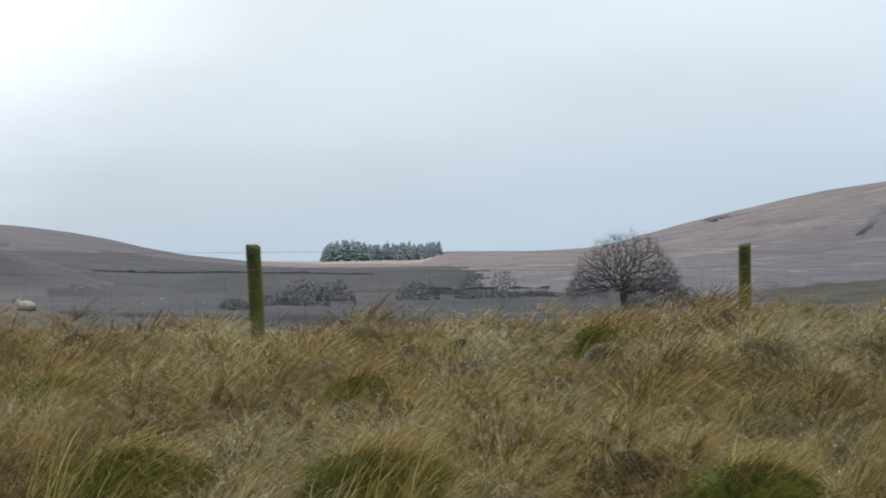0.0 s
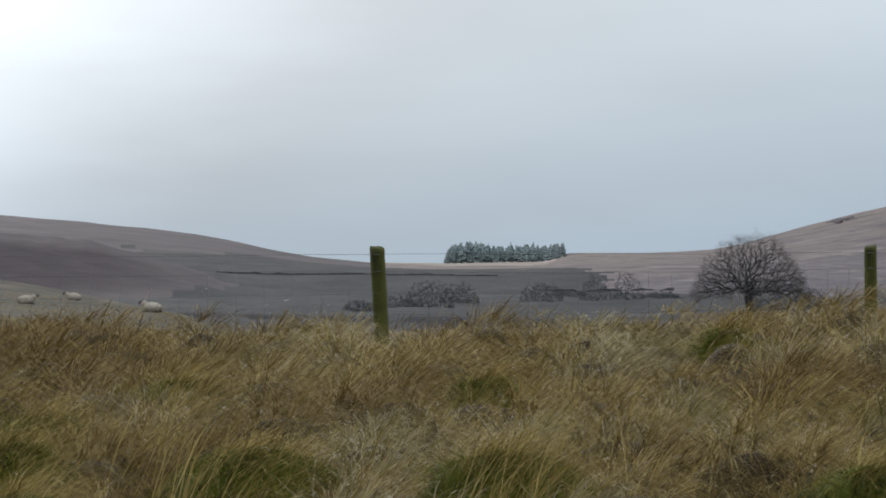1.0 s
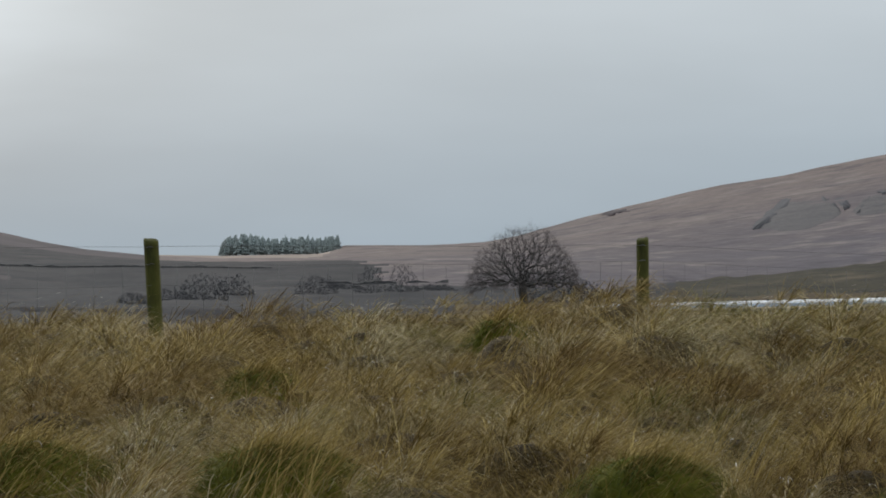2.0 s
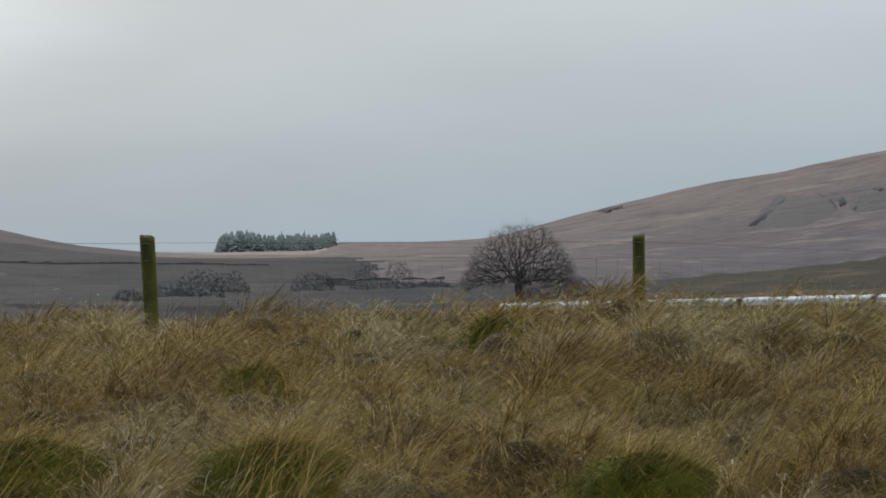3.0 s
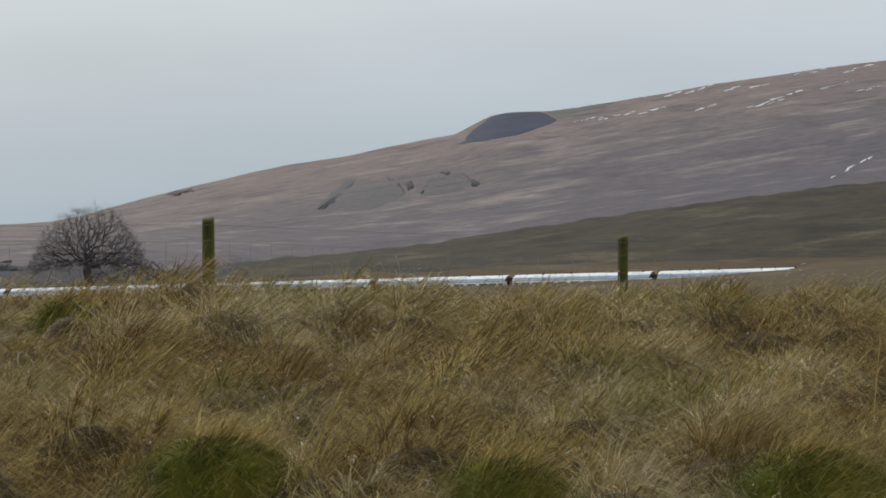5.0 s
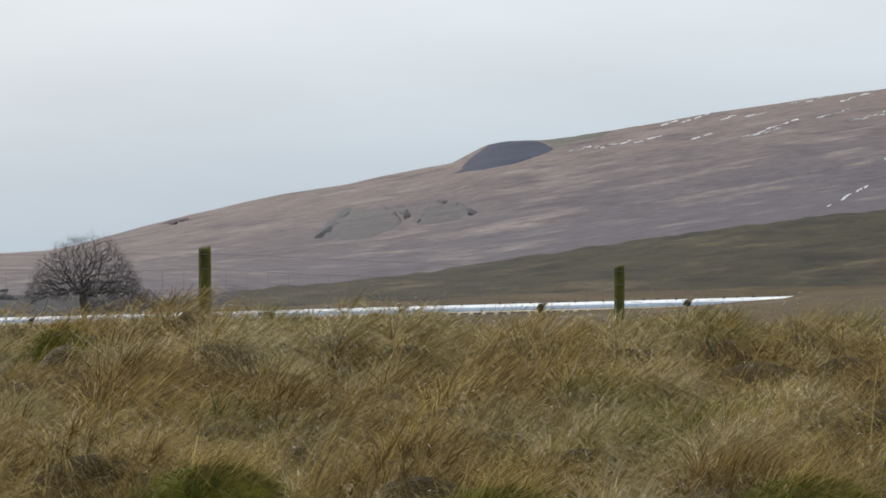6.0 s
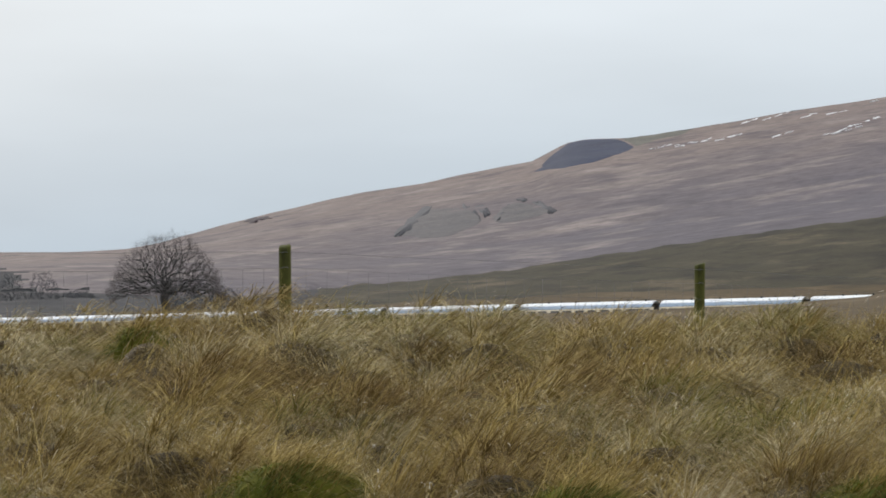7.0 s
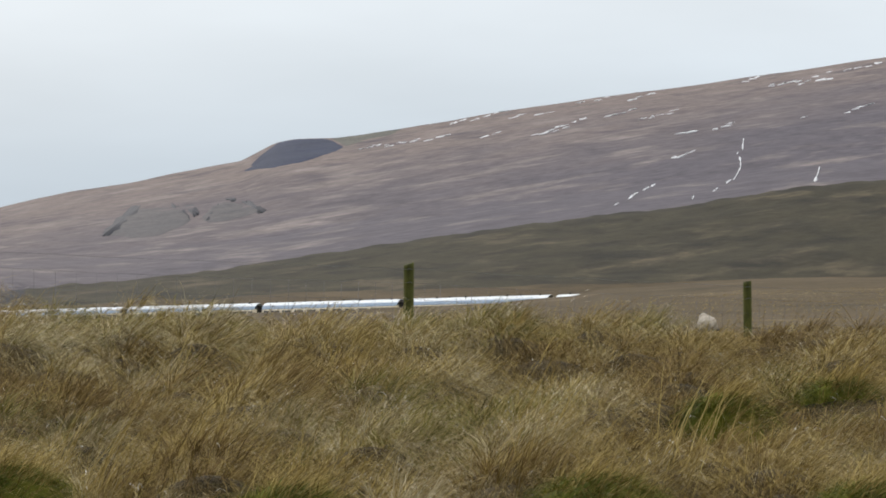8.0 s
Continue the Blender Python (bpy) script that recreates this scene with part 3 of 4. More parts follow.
def bare_tree(name, label, at, wide, tall, seed, nodes=300, trunk_r=0.5, trunk_h=1.8, least=0.03, skirt=0.25, crown_mat="twig", sprays=3, category="bush", straight=0.38):
    """A bare crown grown into a dome: each new node joins the nearest shoot, and limbs thicken with all that they carry."""
    rnd = random.Random(seed)
    root = tagged(new(name), label, category)
    root.matrix_basis = Matrix.Translation(at)
    fork = Vector((0, 0, trunk_h))
    want = []
    while len(want) < nodes:
        x, y = rnd.uniform(-1, 1), rnd.uniform(-1, 1)
        q = math.hypot(x, y)
        if q > 1:
            continue
        lump = 1 + 0.16 * noise.noise((x * 2.3 + seed, y * 2.3, 1.0)) + 0.08 * noise.noise((x * 7 + seed, y * 7, 2.0))
        top = tall * math.sqrt(1 - min(q, 0.985) ** 2.4) * lump
        low = tall * (skirt + 0.12 * noise.noise((x * 4, y * 4, seed)))
        if top < low:
            top = low + 0.06 * tall
        z = top - (top - low) * rnd.random() ** (1.2 if trunk_h > 1 else 0.9)
        p = Vector((x * wide / 2, y * wide / 2, z))
        want.append(p)
    want.sort(key=lambda p: (p - fork).length)
    pos, parent, path = [Vector((0, 0, -0.3)), fork], [-1, 0], [0.0, trunk_h]
    arr = np.zeros((nodes + 2, 3))
    arr[0], arr[1] = pos[0], pos[1]
    plen = np.zeros(nodes + 2)
    plen[1] = trunk_h
    for p in want:
        n = len(pos)
        d = np.sqrt(((arr[1:n] - np.array(p)) ** 2).sum(1))
        i = int(np.argmin(d * d / (0.12 * wide) + d + straight * plen[1:n])) + 1
        arr[n], plen[n] = p, plen[i] + d[i - 1]
        pos.append(p)
        parent.append(i)
    load = [1.0] * len(pos)
    for i in range(len(pos) - 1, 1, -1):
        load[parent[i]] += load[i]
    rad = [max(least, trunk_r * (q / load[1]) ** 0.5) for q in load]
    if trunk_h > 0.6:
        bm = bmesh.new()
        zs = np.linspace(-0.6, trunk_h * 1.1, 8)
        tube(bm, [Vector((0.1 * math.sin(z * 2), 0.06 * math.cos(z * 1.7), z)) for z in zs], [trunk_r * (1.5 if i == 0 else 1.2 if i == 1 else 1.0 - 0.02 * i) for i in range(8)], 12)
        part("trunk", bm, "bark", root, "stout grey trunk")
    owner = [0] * len(pos)
    for i in range(2, len(pos)):
        owner[i] = i if parent[i] == 1 else owner[parent[i]]
    thick, crown = {}, bmesh.new()
    for i in range(2, len(pos)):
        a, b = pos[parent[i]], pos[i]
        mid = a.lerp(b, 0.5) + Vector((rnd.uniform(-1, 1), rnd.uniform(-1, 1), rnd.uniform(-0.3, 1))) * (b - a).length * 0.08
        big = rad[i] > 3.2 * least
        bm = thick.setdefault(owner[i], bmesh.new()) if big else crown
        r0 = min(rad[parent[i]], rad[i] * 1.25)
        tube(bm, [a, mid, b], [r0, (r0 + rad[i]) / 2, rad[i]], 6 if big else 3, cap=False)
        if load[i] < 6:
            out = (b - a).normalized()
            for k in range(sprays):
                w = (out + Vector((rnd.uniform(-1, 1), rnd.uniform(-1, 1), rnd.uniform(-0.5, 0.9))) * 0.85).normalized()
                L = wide * rnd.uniform(0.03, 0.075)
                tube(crown, [b, b + w * L], [least * 0.75, least * 0.3], 3, cap=False)
    for bm in thick.values():
        part("limb", bm, "bark" if category == "tree" else crown_mat, root)
    part("crown", crown, crown_mat, root, "dense crown of bare grey twigs")
    return root


def on_land(u, r, sink=0.0):
    a = u / LENS
    x, y = r * math.sin(a), r * math.cos(a)
    return Vector((x, y, ground_z(x, y) - sink))


at = on_land(-198, 462, 0.1)
bare_tree("bare_tree", "wide spreading leafless tree with a dense twiggy crown beside the railway", at, 19.2, EYE + 26 / LENS * 462 - at.z, 5, nodes=2400, trunk_r=0.75, trunk_h=1.1, least=0.0085, skirt=0.24, sprays=10, category="tree", straight=0.72)
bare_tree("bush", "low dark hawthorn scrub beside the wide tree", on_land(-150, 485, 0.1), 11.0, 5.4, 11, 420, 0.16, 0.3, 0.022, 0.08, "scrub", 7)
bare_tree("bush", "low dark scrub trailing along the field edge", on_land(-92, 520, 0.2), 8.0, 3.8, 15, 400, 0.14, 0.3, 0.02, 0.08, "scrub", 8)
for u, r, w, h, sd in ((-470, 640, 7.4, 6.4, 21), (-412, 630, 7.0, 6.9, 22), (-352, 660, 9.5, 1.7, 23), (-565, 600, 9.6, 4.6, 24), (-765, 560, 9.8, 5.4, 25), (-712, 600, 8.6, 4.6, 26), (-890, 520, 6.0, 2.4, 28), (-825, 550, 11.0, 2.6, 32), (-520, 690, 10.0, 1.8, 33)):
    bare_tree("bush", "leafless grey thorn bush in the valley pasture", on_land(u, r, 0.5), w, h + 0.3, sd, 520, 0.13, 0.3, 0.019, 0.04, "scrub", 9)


def conifer(seed):
    rnd = random.Random(seed)
    root = tagged(new("conifer_tree"), "spruce at the edge of a plantation, paled with painted distance haze", "tree", group="conifer plantation")
    bm = bmesh.new()
    tube(bm, [Vector((0, 0, -1)), Vector((0, 0, 8)), Vector((0, 0, 17.2))], [0.3, 0.2, 0.04], 6)
    part("trunk", bm, "bark", root)
    bm = bmesh.new()
    for k in range(120):
        h = rnd.random() ** 0.8
        z = 1.2 + 16 * h
        reach = (3.3 * (1 - h) + 0.35) * rnd.uniform(0.6, 1.1)
        t = rnd.uniform(0, 2 * math.pi)
        d = Vector((math.cos(t), math.sin(t), 0))
        s = Vector((-d.y, d.x, 0)) * reach * 0.34
        a, tip = Vector((0, 0, z + 0.5)), d * reach + Vector((0, 0, z - 0.35 * reach))
        m = a.lerp(tip, 0.55)
        q = [bm.verts.new(p) for p in (a, m + s, tip, m - s, m + Vector((0, 0, -0.9)))]
        for f in ((0, 1, 4), (1, 2, 4), (2, 3, 4), (3, 0, 4), (0, 1, 2), (0, 2, 3)):
            bm.faces.new([q[i] for i in f])
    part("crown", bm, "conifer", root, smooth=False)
    return root


def build_wood():
    rnd = random.Random(4)
    kinds = [conifer(s) for s in range(4)]
    for k, ob in enumerate(kinds):
        ob.matrix_basis = Matrix.Translation(on_land(-700 + 40 * k, 2480, 0.3))
    for k in range(190):
        f = rnd.random()
        u = -732 + 205 * f
        size = np.interp(u, [-735, -720, -690, -660, -640, -600, -540], [0.75, 0.95, 1.12, 0.92, 0.82, 0.86, 0.72]) * rnd.uniform(0.82, 1.05)
        at = on_land(u, rnd.uniform(2380, 2560) - 120 * (u > -600) * rnd.random(), 0.3)
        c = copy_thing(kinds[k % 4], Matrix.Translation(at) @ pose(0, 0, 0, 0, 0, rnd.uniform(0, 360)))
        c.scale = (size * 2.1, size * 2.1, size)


build_wood()

# ---------------------------------------------------------------- sheep


def sheep(at, heading):
    root = tagged(new("sheep"), "pale woolly sheep lying down in the rough grass", "sheep", group="flock on the moor")
    root.matrix_basis = Matrix.Translation(at) @ pose(0, 0, 0, 0, 0, heading)
    bm = bmesh.new()
    ball(bm, (0, 0, 0.27), (0.52, 0.31, 0.29), lump=0.12, seed=at.x, sub=3)
    part("fleece", bm, "fleece", root)
    bm = bmesh.new()
    ball(bm, (0.47, 0, 0.45), (0.2, 0.15, 0.19), (0, -0.7, 0), lump=0.1)
    part("neck", bm, "fleece", root)
    bm = bmesh.new()
    ball(bm, (0.66, 0, 0.55), (0.15, 0.075, 0.085), (0, 0.4, 0))
    head = part("head", bm, "face", root, "grey narrow face")
    for s in (-1, 1):
        bm = bmesh.new()
        ball(bm, (0.58, 0.11 * s, 0.61), (0.03, 0.07, 0.025), (0.3 * s, 0, 0), sub=1)
        part("ear", bm, "face", head)
        for x in (-0.3, 0.36):
            bm = bmesh.new()
            tube(bm, [Vector((x - 0.12, 0.26 * s, 0.1)), Vector((x + 0.08, 0.30 * s, 0.05)), Vector((x + 0.2, 0.27 * s, 0.03))], [0.07, 0.045, 0.03], 6)
            part("leg", bm, "face", root, "folded dark leg")
    bm = bmesh.new()
    ball(bm, (-0.52, 0, 0.24), (0.05, 0.05, 0.13), lump=0.1, sub=1)
    part("tail", bm, "fleece", root)
    return root


for u, r, h, size in ((-1253, 150, 170, 1), (-1533, 150, 250, 0.8), (-1473, 145, 20, 0.85), (-1390, 200, 200, 1), (1271, 70, 90, 0.76)):
    sheep(on_land(u, r, 0.03), h).scale = (size, size, size)

# ---------------------------------------------------------------- the train


def hoop(y, top=ROOF):
    """Height of the roof at y across the coach."""
    return top - 0.78 * (abs(y) / 1.36) ** 2.3


def coach():
    """A corridor coach, along x, standing on the rails at z 0."""
    root = tagged(new("railway_coach"), "passenger coach with shining silver roof, part of a moving train", "railway coach", group="train")
    H = 9.55
    xs = [-H - 0.02, -H + 0.1, -5, 0, 5, H - 0.1, H + 0.02]

    def shell(y0, y1, n, lift):
        """A strip of the curved top between two lines along the coach, with thickness."""
        bm = bmesh.new()
        ys = np.linspace(y0, y1, n)
        rows = [[bm.verts.new((x, y, hoop(y) + lift - (0.05 if abs(x) > H else 0))) for y in ys] for x in xs]
        low = [[bm.verts.new((x, y * 0.97, hoop(y) - 0.06)) for y in ys] for x in xs]
        for grid in (rows, low):
            for a, b in zip(grid, grid[1:]):
                for j in range(n - 1):
                    bm.faces.new((a[j], b[j], b[j + 1], a[j + 1]))
        for k in (0, -1):
            for j in range(n - 1):
                bm.faces.new((rows[k][j], rows[k][j + 1], low[k][j + 1], low[k][j]))
        for j in (0, -1):
            for i in range(len(xs) - 1):
                bm.faces.new((rows[i][j], rows[i + 1][j], low[i + 1][j], low[i][j]))
        bmesh.ops.recalc_face_normals(bm, faces=bm.faces)
        return bm

    roof = part("roof", shell(-0.98, 0.98, 15, 0.012), "roof", root, "curved silver-painted roof")
    for s in (-1, 1):
        part("cantrail_panel", shell(*sorted((s * 0.97, s * 1.37)), 7, 0.0), "blue", root, "blue-grey curved panel above the windows")
    for x in (-6.4, -3.2, 0, 3.2, 6.4):
        bm = bmesh.new()
        tube(bm, [Vector((x, y, hoop(y) + 0.012)) for y in np.linspace(-0.97, 0.97, 13)], [0.022] * 13, 5)
        part("roof_rib", bm, "roof", roof)
    for k, x in enumerate((-8.2, -5.6, -4.1, -1.7, 1.4, 3.9, 5.5, 8.3)):
        bm = bmesh.new()
        bmesh.ops.create_cone(bm, segments=10, radius1=0.17, radius2=0.11, depth=0.2, cap_ends=True, matrix=Matrix.Translation((x, 0.25 * (-1) ** k, ROOF + 0.08)))
        part("roof_vent", bm, "under", roof)
    bm = bmesh.new()
    box(bm, -H, H, -1.36, 1.36, 2.05, 3.14, 0.02)
    side = part("upper_side", bm, "cream", root, "cream painted upper side")
    bm = bmesh.new()
    box(bm, -H, H, -1.375, 1.375, 1.05, 2.05, 0.03)
    part("lower_side", bm, "maroon", root, "maroon painted lower side")
    bm = bmesh.new()
    box(bm, -H + 0.1, H - 0.1, -1.2, 1.2, 0.85, 1.06)
    part("underframe", bm, "under", root)
    for s in (-1, 1):
        for x in (-8.9, -7.6, -6.0, -4.2, -2.4, -0.6, 1.2, 3.0, 4.8, 6.6, 7.8, 9.0):
            w = 0.3 if abs(x) > 8.5 else 0.62
            bm = bmesh.new()
            box(bm, x - w, x + w, s * 1.36 - 0.012, s * 1.36 + 0.012, 2.16, 2.92, 0.01)
            part("window", bm, "glass", side)
    for e in (-1, 1):
        bm = bmesh.new()
        for q in range(7):
            box(bm, e * (H + 0.03 + 0.075 * q) - 0.03, e * (H + 0.03 + 0.075 * q) + 0.03, -0.62 - 0.03 * (q % 2), 0.62 + 0.03 * (q % 2), 1.1, 3.55 + 0.03 * (q % 2))
        part("gangway_bellows", bm, "under", root, "black folded gangway bellows", smooth=False)
        bm = bmesh.new()
        box(bm, e * 6.9 - 1.7, e * 6.9 + 1.7, -1.0, 1.0, 0.5, 0.8, 0.05)
        bogie = part("bogie", bm, "under", root)
        for x in (e * 6.9 - 1.25, e * 6.9 + 1.25):
            bm = bmesh.new()
            for y in (-0.75, 0.75):
                bmesh.ops.create_cone(bm, segments=20, radius1=0.46, radius2=0.44, depth=0.13, cap_ends=True, matrix=Matrix.Translation((x, y, 0.46)) @ pose(0, 0, 0, 90))
            tube(bm, [Vector((x, -0.75, 0.46)), Vector((x, 0.75, 0.46))], [0.08, 0.08], 8)
            part("wheelset", bm, "under", bogie, smooth=False)
    return root


PITCH, SPEED = 20.2, 15.2
COACHES = []


def build_train():
    first = coach()
    COACHES.append((first, -7))
    for k in range(-6, 3):
        COACHES.append((copy_thing(first, Matrix()), k))


def build_track():
    track = tagged(new("railway_track"), "single railway line of worn steel rails on a low shelf", "railway track", kind="structure")
    for y in (-0.75, 0.75):
        bm = bmesh.new()
        pts = []
        for s in np.arange(-420, 130, 10.0):
            p = RAIL_N * (RAIL_P + y) + RAIL_D * s
            pts.append(Vector((p.x, p.y, float(rail_z(s)) - 0.07)))
        tube(bm, pts, [0.075] * len(pts), 6)
        part("rail", bm, "steel", track)


build_track()
build_train()

# ---------------------------------------------------------------- hill details


def drape(name, outline, r, material, label, category, lift=1.2, kind="", parent=None, group="", ragged=False):
    """A low patch lying on the hill: outline by bearing and drop, at the range where the slope lies."""
    bm = bmesh.new()
    if ragged:
        loose, rnd = [], random.Random(len(outline) * 7 + int(outline[0][0]))
        for (u0, v0), (u1, v1) in zip(outline, outline[1:] + outline[:1]):
            for q in (0, 0.25, 0.5, 0.75):
                loose.append((u0 + (u1 - u0) * q + rnd.uniform(-1.6, 1.6), v0 + (v1 - v0) * q + rnd.uniform(-1.6, 1.6)))
        outline = loose
    pts = [slope_point(u, v) for u, v in outline]
    mid = sum(pts, Vector()) / len(pts)
    c = bm.verts.new(mid + Vector((0, -lift * 0.6, lift)))
    ring = [bm.verts.new(p + Vector((0, -lift * 0.1, lift * 0.3))) for p in pts]
    foot = [bm.verts.new(p + Vector((0, 0.5, -lift))) for p in pts]
    n = len(ring)
    for i in range(n):
        j = (i + 1) % n
        bm.faces.new((c, ring[i], ring[j]))
        bm.faces.new((ring[i], foot[i], foot[j], ring[j]))
    bmesh.ops.recalc_face_normals(bm, faces=bm.faces)
    ob = part(name, bm, material, parent)
    return tagged(ob, label, category, group, kind)


def slope_point(u, v, r0=1000.0, r1=2650.0):
    """Where the sight line at bearing u and drop v first meets the hill."""
    rs = np.linspace(r0, r1, 700)
    h = height(np.full_like(rs, u), rs)
    line = EYE - v / LENS * rs
    hit = np.nonzero(h >= line)[0]
    r = rs[hit[0]] if len(hit) else 2590.0
    a = u / LENS
    x, y = r * math.sin(a), r * math.cos(a)
    return Vector((x, y, float(height(np.array([u]), np.array([r]))[0]) + relief(x, y, r)))


def mound(name, outline, material, label, category, bulge):
    """A heap on the hillside, swelling from its outline to its middle."""
    bm = bmesh.new()
    n, levels = 48, 9
    mu, mv = sum(p[0] for p in outline) / len(outline), sum(p[1] for p in outline) / len(outline)
    rings = []
    for lev in range(levels):
        f = 1 - lev / levels
        ring = []
        for j in range(n):
            k = j / n * len(outline)
            i = int(k)
            (u0, v0), (u1, v1) = outline[i], outline[(i + 1) % len(outline)]
            u, v = u0 + (u1 - u0) * (k - i), v0 + (v1 - v0) * (k - i)
            p = slope_point(mu + (u - mu) * f, mv + (v - mv) * f)
            b = bulge * (1 - f ** 3) * (1 + 0.35 * noise.noise((j * 0.55, f * 2.2, bulge)))
            ring.append(bm.verts.new(p + Vector((0, -b, 0.1 * b - (1.0 if lev == 0 else 0)))))
        rings.append(ring)
    for a, b in zip(rings, rings[1:]):
        for j in range(n):
            bm.faces.new((a[j], a[(j + 1) % n], b[(j + 1) % n], b[j]))
    bm.faces.new(rings[-1])
    bmesh.ops.recalc_face_normals(bm, faces=bm.faces)
    return tagged(part(name, bm, material), label, category)


def hill_details():
    mound("spoil_tip", [(446, -141), (478, -172), (505, -192), (535, -201), (592, -203), (622, -196), (636, -187), (606, -172), (551, -157), (500, -147)],
          "spoil", "dark slate-blue shale spoil tip on the hill crest", "spoil tip", 5)
    mound("grass_bank", [(600, -203), (628, -206), (664, -210), (712, -219), (742, -222), (716, -208), (672, -197), (628, -185), (616, -194)],
          "bank", "grey-green grassed bank running on from the spoil tip", "grass bank", 3)
    mound("spoil_mound", [(205, -28), (235, -55), (262, -78), (305, -84), (340, -78), (368, -60), (345, -42), (300, -26), (250, -22)],
          "fan", "grassed-over grey spoil mound below the crest", "spoil mound", 4)
    mound("spoil_mound", [(372, -58), (395, -80), (420, -88), (450, -86), (487, -74), (460, -64), (420, -54), (390, -50)],
          "fan", "smaller grassed spoil mound with a bare gully", "spoil mound", 4)
    for pts in ([(202, -27), (210, -40), (232, -60), (254, -80), (272, -80), (262, -66), (232, -36), (216, -28)], [(312, -80), (330, -87), (345, -76), (358, -60), (350, -50), (332, -60), (322, -70)],
                [(346, -82), (362, -84), (376, -70), (366, -62), (356, -72)], [(448, -88), (464, -90), (492, -76), (484, -68), (466, -72)], [(420, -92), (432, -96), (440, -91), (430, -87)],
                [(380, -62), (392, -72), (408, -84), (414, -82), (400, -66), (388, -56)]):
        drape("gully", pts, 0, "gully", "bare dark gully in the hillside", "gully", 0.5, group="gullies", ragged=True)
    drape("heather_patch", [(-70, -52), (-50, -60), (-20, -62), (-10, -58), (-40, -52)], 0, "spur", "dark heather patch on the pale slope", "heather", 0.7, ragged=True)
    rnd = random.Random(8)
    streaks = [(640, -176, 700, -192), (700, -190, 720, -194), (758, -220, 775, -223), (800, -222, 850, -236), (835, -225, 905, -245), (920, -237, 950, -244), (965, -240, 1005, -250), (960, -204, 1030, -226),
               (870, -202, 900, -210), (1030, -230, 1060, -236), (1340, -304, 1365, -306), (1370, -292, 1390, -297), (1420, -290, 1440, -296), (1460, -300, 1490, -304), (1040, -262, 1120, -276), (1130, -268, 1180, -280), (700, -184, 760, -200), (770, -196, 815, -206), (1090, -238, 1130, -246),
               (967, -206, 1031, -220), (1149, -231, 1214, -248), (1214, -205, 1270, -216), (1280, -217, 1326, -227), (1214, -166, 1250, -178), (1379, -289, 1485, -313), (1509, -319, 1580, -331), (1332, -301, 1356, -303), (1435, -236, 1447, -240), (1508, -244, 1540, -251)]
    gully = [(1335, -200, 1333, -180), (1325, -176, 1324, -172), (1328, -166, 1330, -148), (1330, -148, 1316, -128), (1314, -128, 1298, -116), (1290, -114, 1282, -108), (1250, -98, 1245, -94),
             (1468, -150, 1458, -120), (1465, -128, 1452, -118), (1180, -122, 1160, -112), (1150, -108, 1130, -96), (1115, -90, 1108, -84), (1230, -170, 1205, -162)]
    for group, thick in ((streaks, 1.5), ([(a + 22, b - 8, c + 22, f - 8) for a, b, c, f in streaks[::2]], 0.7), (gully, 2.0)):
        for u0, v0, u1, v1 in group:
            n = max(2, int(abs(u1 - u0) / 20 + abs(v1 - v0) / 14))
            for i in range(n):
                if rnd.random() < (0.12 if group is gully else 0.3):
                    continue
                f0, f1 = i / n, (i + rnd.uniform(0.7, 1.25)) / n
                a, b = (u0 + (u1 - u0) * f0, v0 + (v1 - v0) * f0), (u0 + (u1 - u0) * f1, v0 + (v1 - v0) * f1)
                w = thick * rnd.uniform(0.3, 1.1)
                j = rnd.uniform(-1.8, 1.8)
                steep = abs(v1 - v0) > abs(u1 - u0) * 0.8
                rim, back = [], []
                for q in (0, 0.2, 0.45, 0.7, 0.9, 1):
                    u, v = a[0] + (b[0] - a[0]) * q + rnd.uniform(-0.6, 0.6), a[1] + (b[1] - a[1]) * q + j + rnd.uniform(-0.5, 0.5)
                    k = w * (0.25 + rnd.random()) * (0.3 if q in (0, 1) else 1)
                    du, dv = (k, 0) if steep else (0.2 * k, 0.8 * k)
                    rim.append((u - du, v - dv))
                    back.append((u + du, v + dv))
                drape("snow_patch", rim + back[::-1], 0, "snow", "thin ragged streak of old snow on the heather", "snow", 0.45, group="snow streaks")


hill_details()


def field_wall(name, u0, u1, r, tall, seed):
    """A dry-stone wall along the far pasture, with an uneven top."""
    rnd = random.Random(seed)
    bm = bmesh.new()
    us = np.arange(u0, u1, 3.0)
    rows = []
    for i, u in enumerate(us):
        p = on_land(u, r + 12 * noise.noise((u * 0.006, seed, 0)))
        h = tall * max(0.45, 0.7 + 0.9 * noise.noise((u * 0.05, seed, 2.0)) + rnd.uniform(-0.15, 0.15))
        rows.append([bm.verts.new(p + Vector((0, dy, dz))) for dy, dz in ((-0.5, -1.0), (-0.35, h), (0.35, h), (0.5, -1.0))])
    for a, b in zip(rows, rows[1:]):
        for j in range(3):
            bm.faces.new((a[j], b[j], b[j + 1], a[j + 1]))
    bm.faces.new(rows[0])
    bm.faces.new(rows[-1][::-1])
    return tagged(part(name, bm, "wall", smooth=False), "dark dry-stone field wall across the pasture", "wall")


field_wall("field_wall", -1140, -840, 985, 0.7, 1)
field_wall("field_wall", -838, -640, 982, 0.6, 2)
field_wall("field_wall", -560, -330, 800, 0.5, 3)

# ---------------------------------------------------------------- moor grass


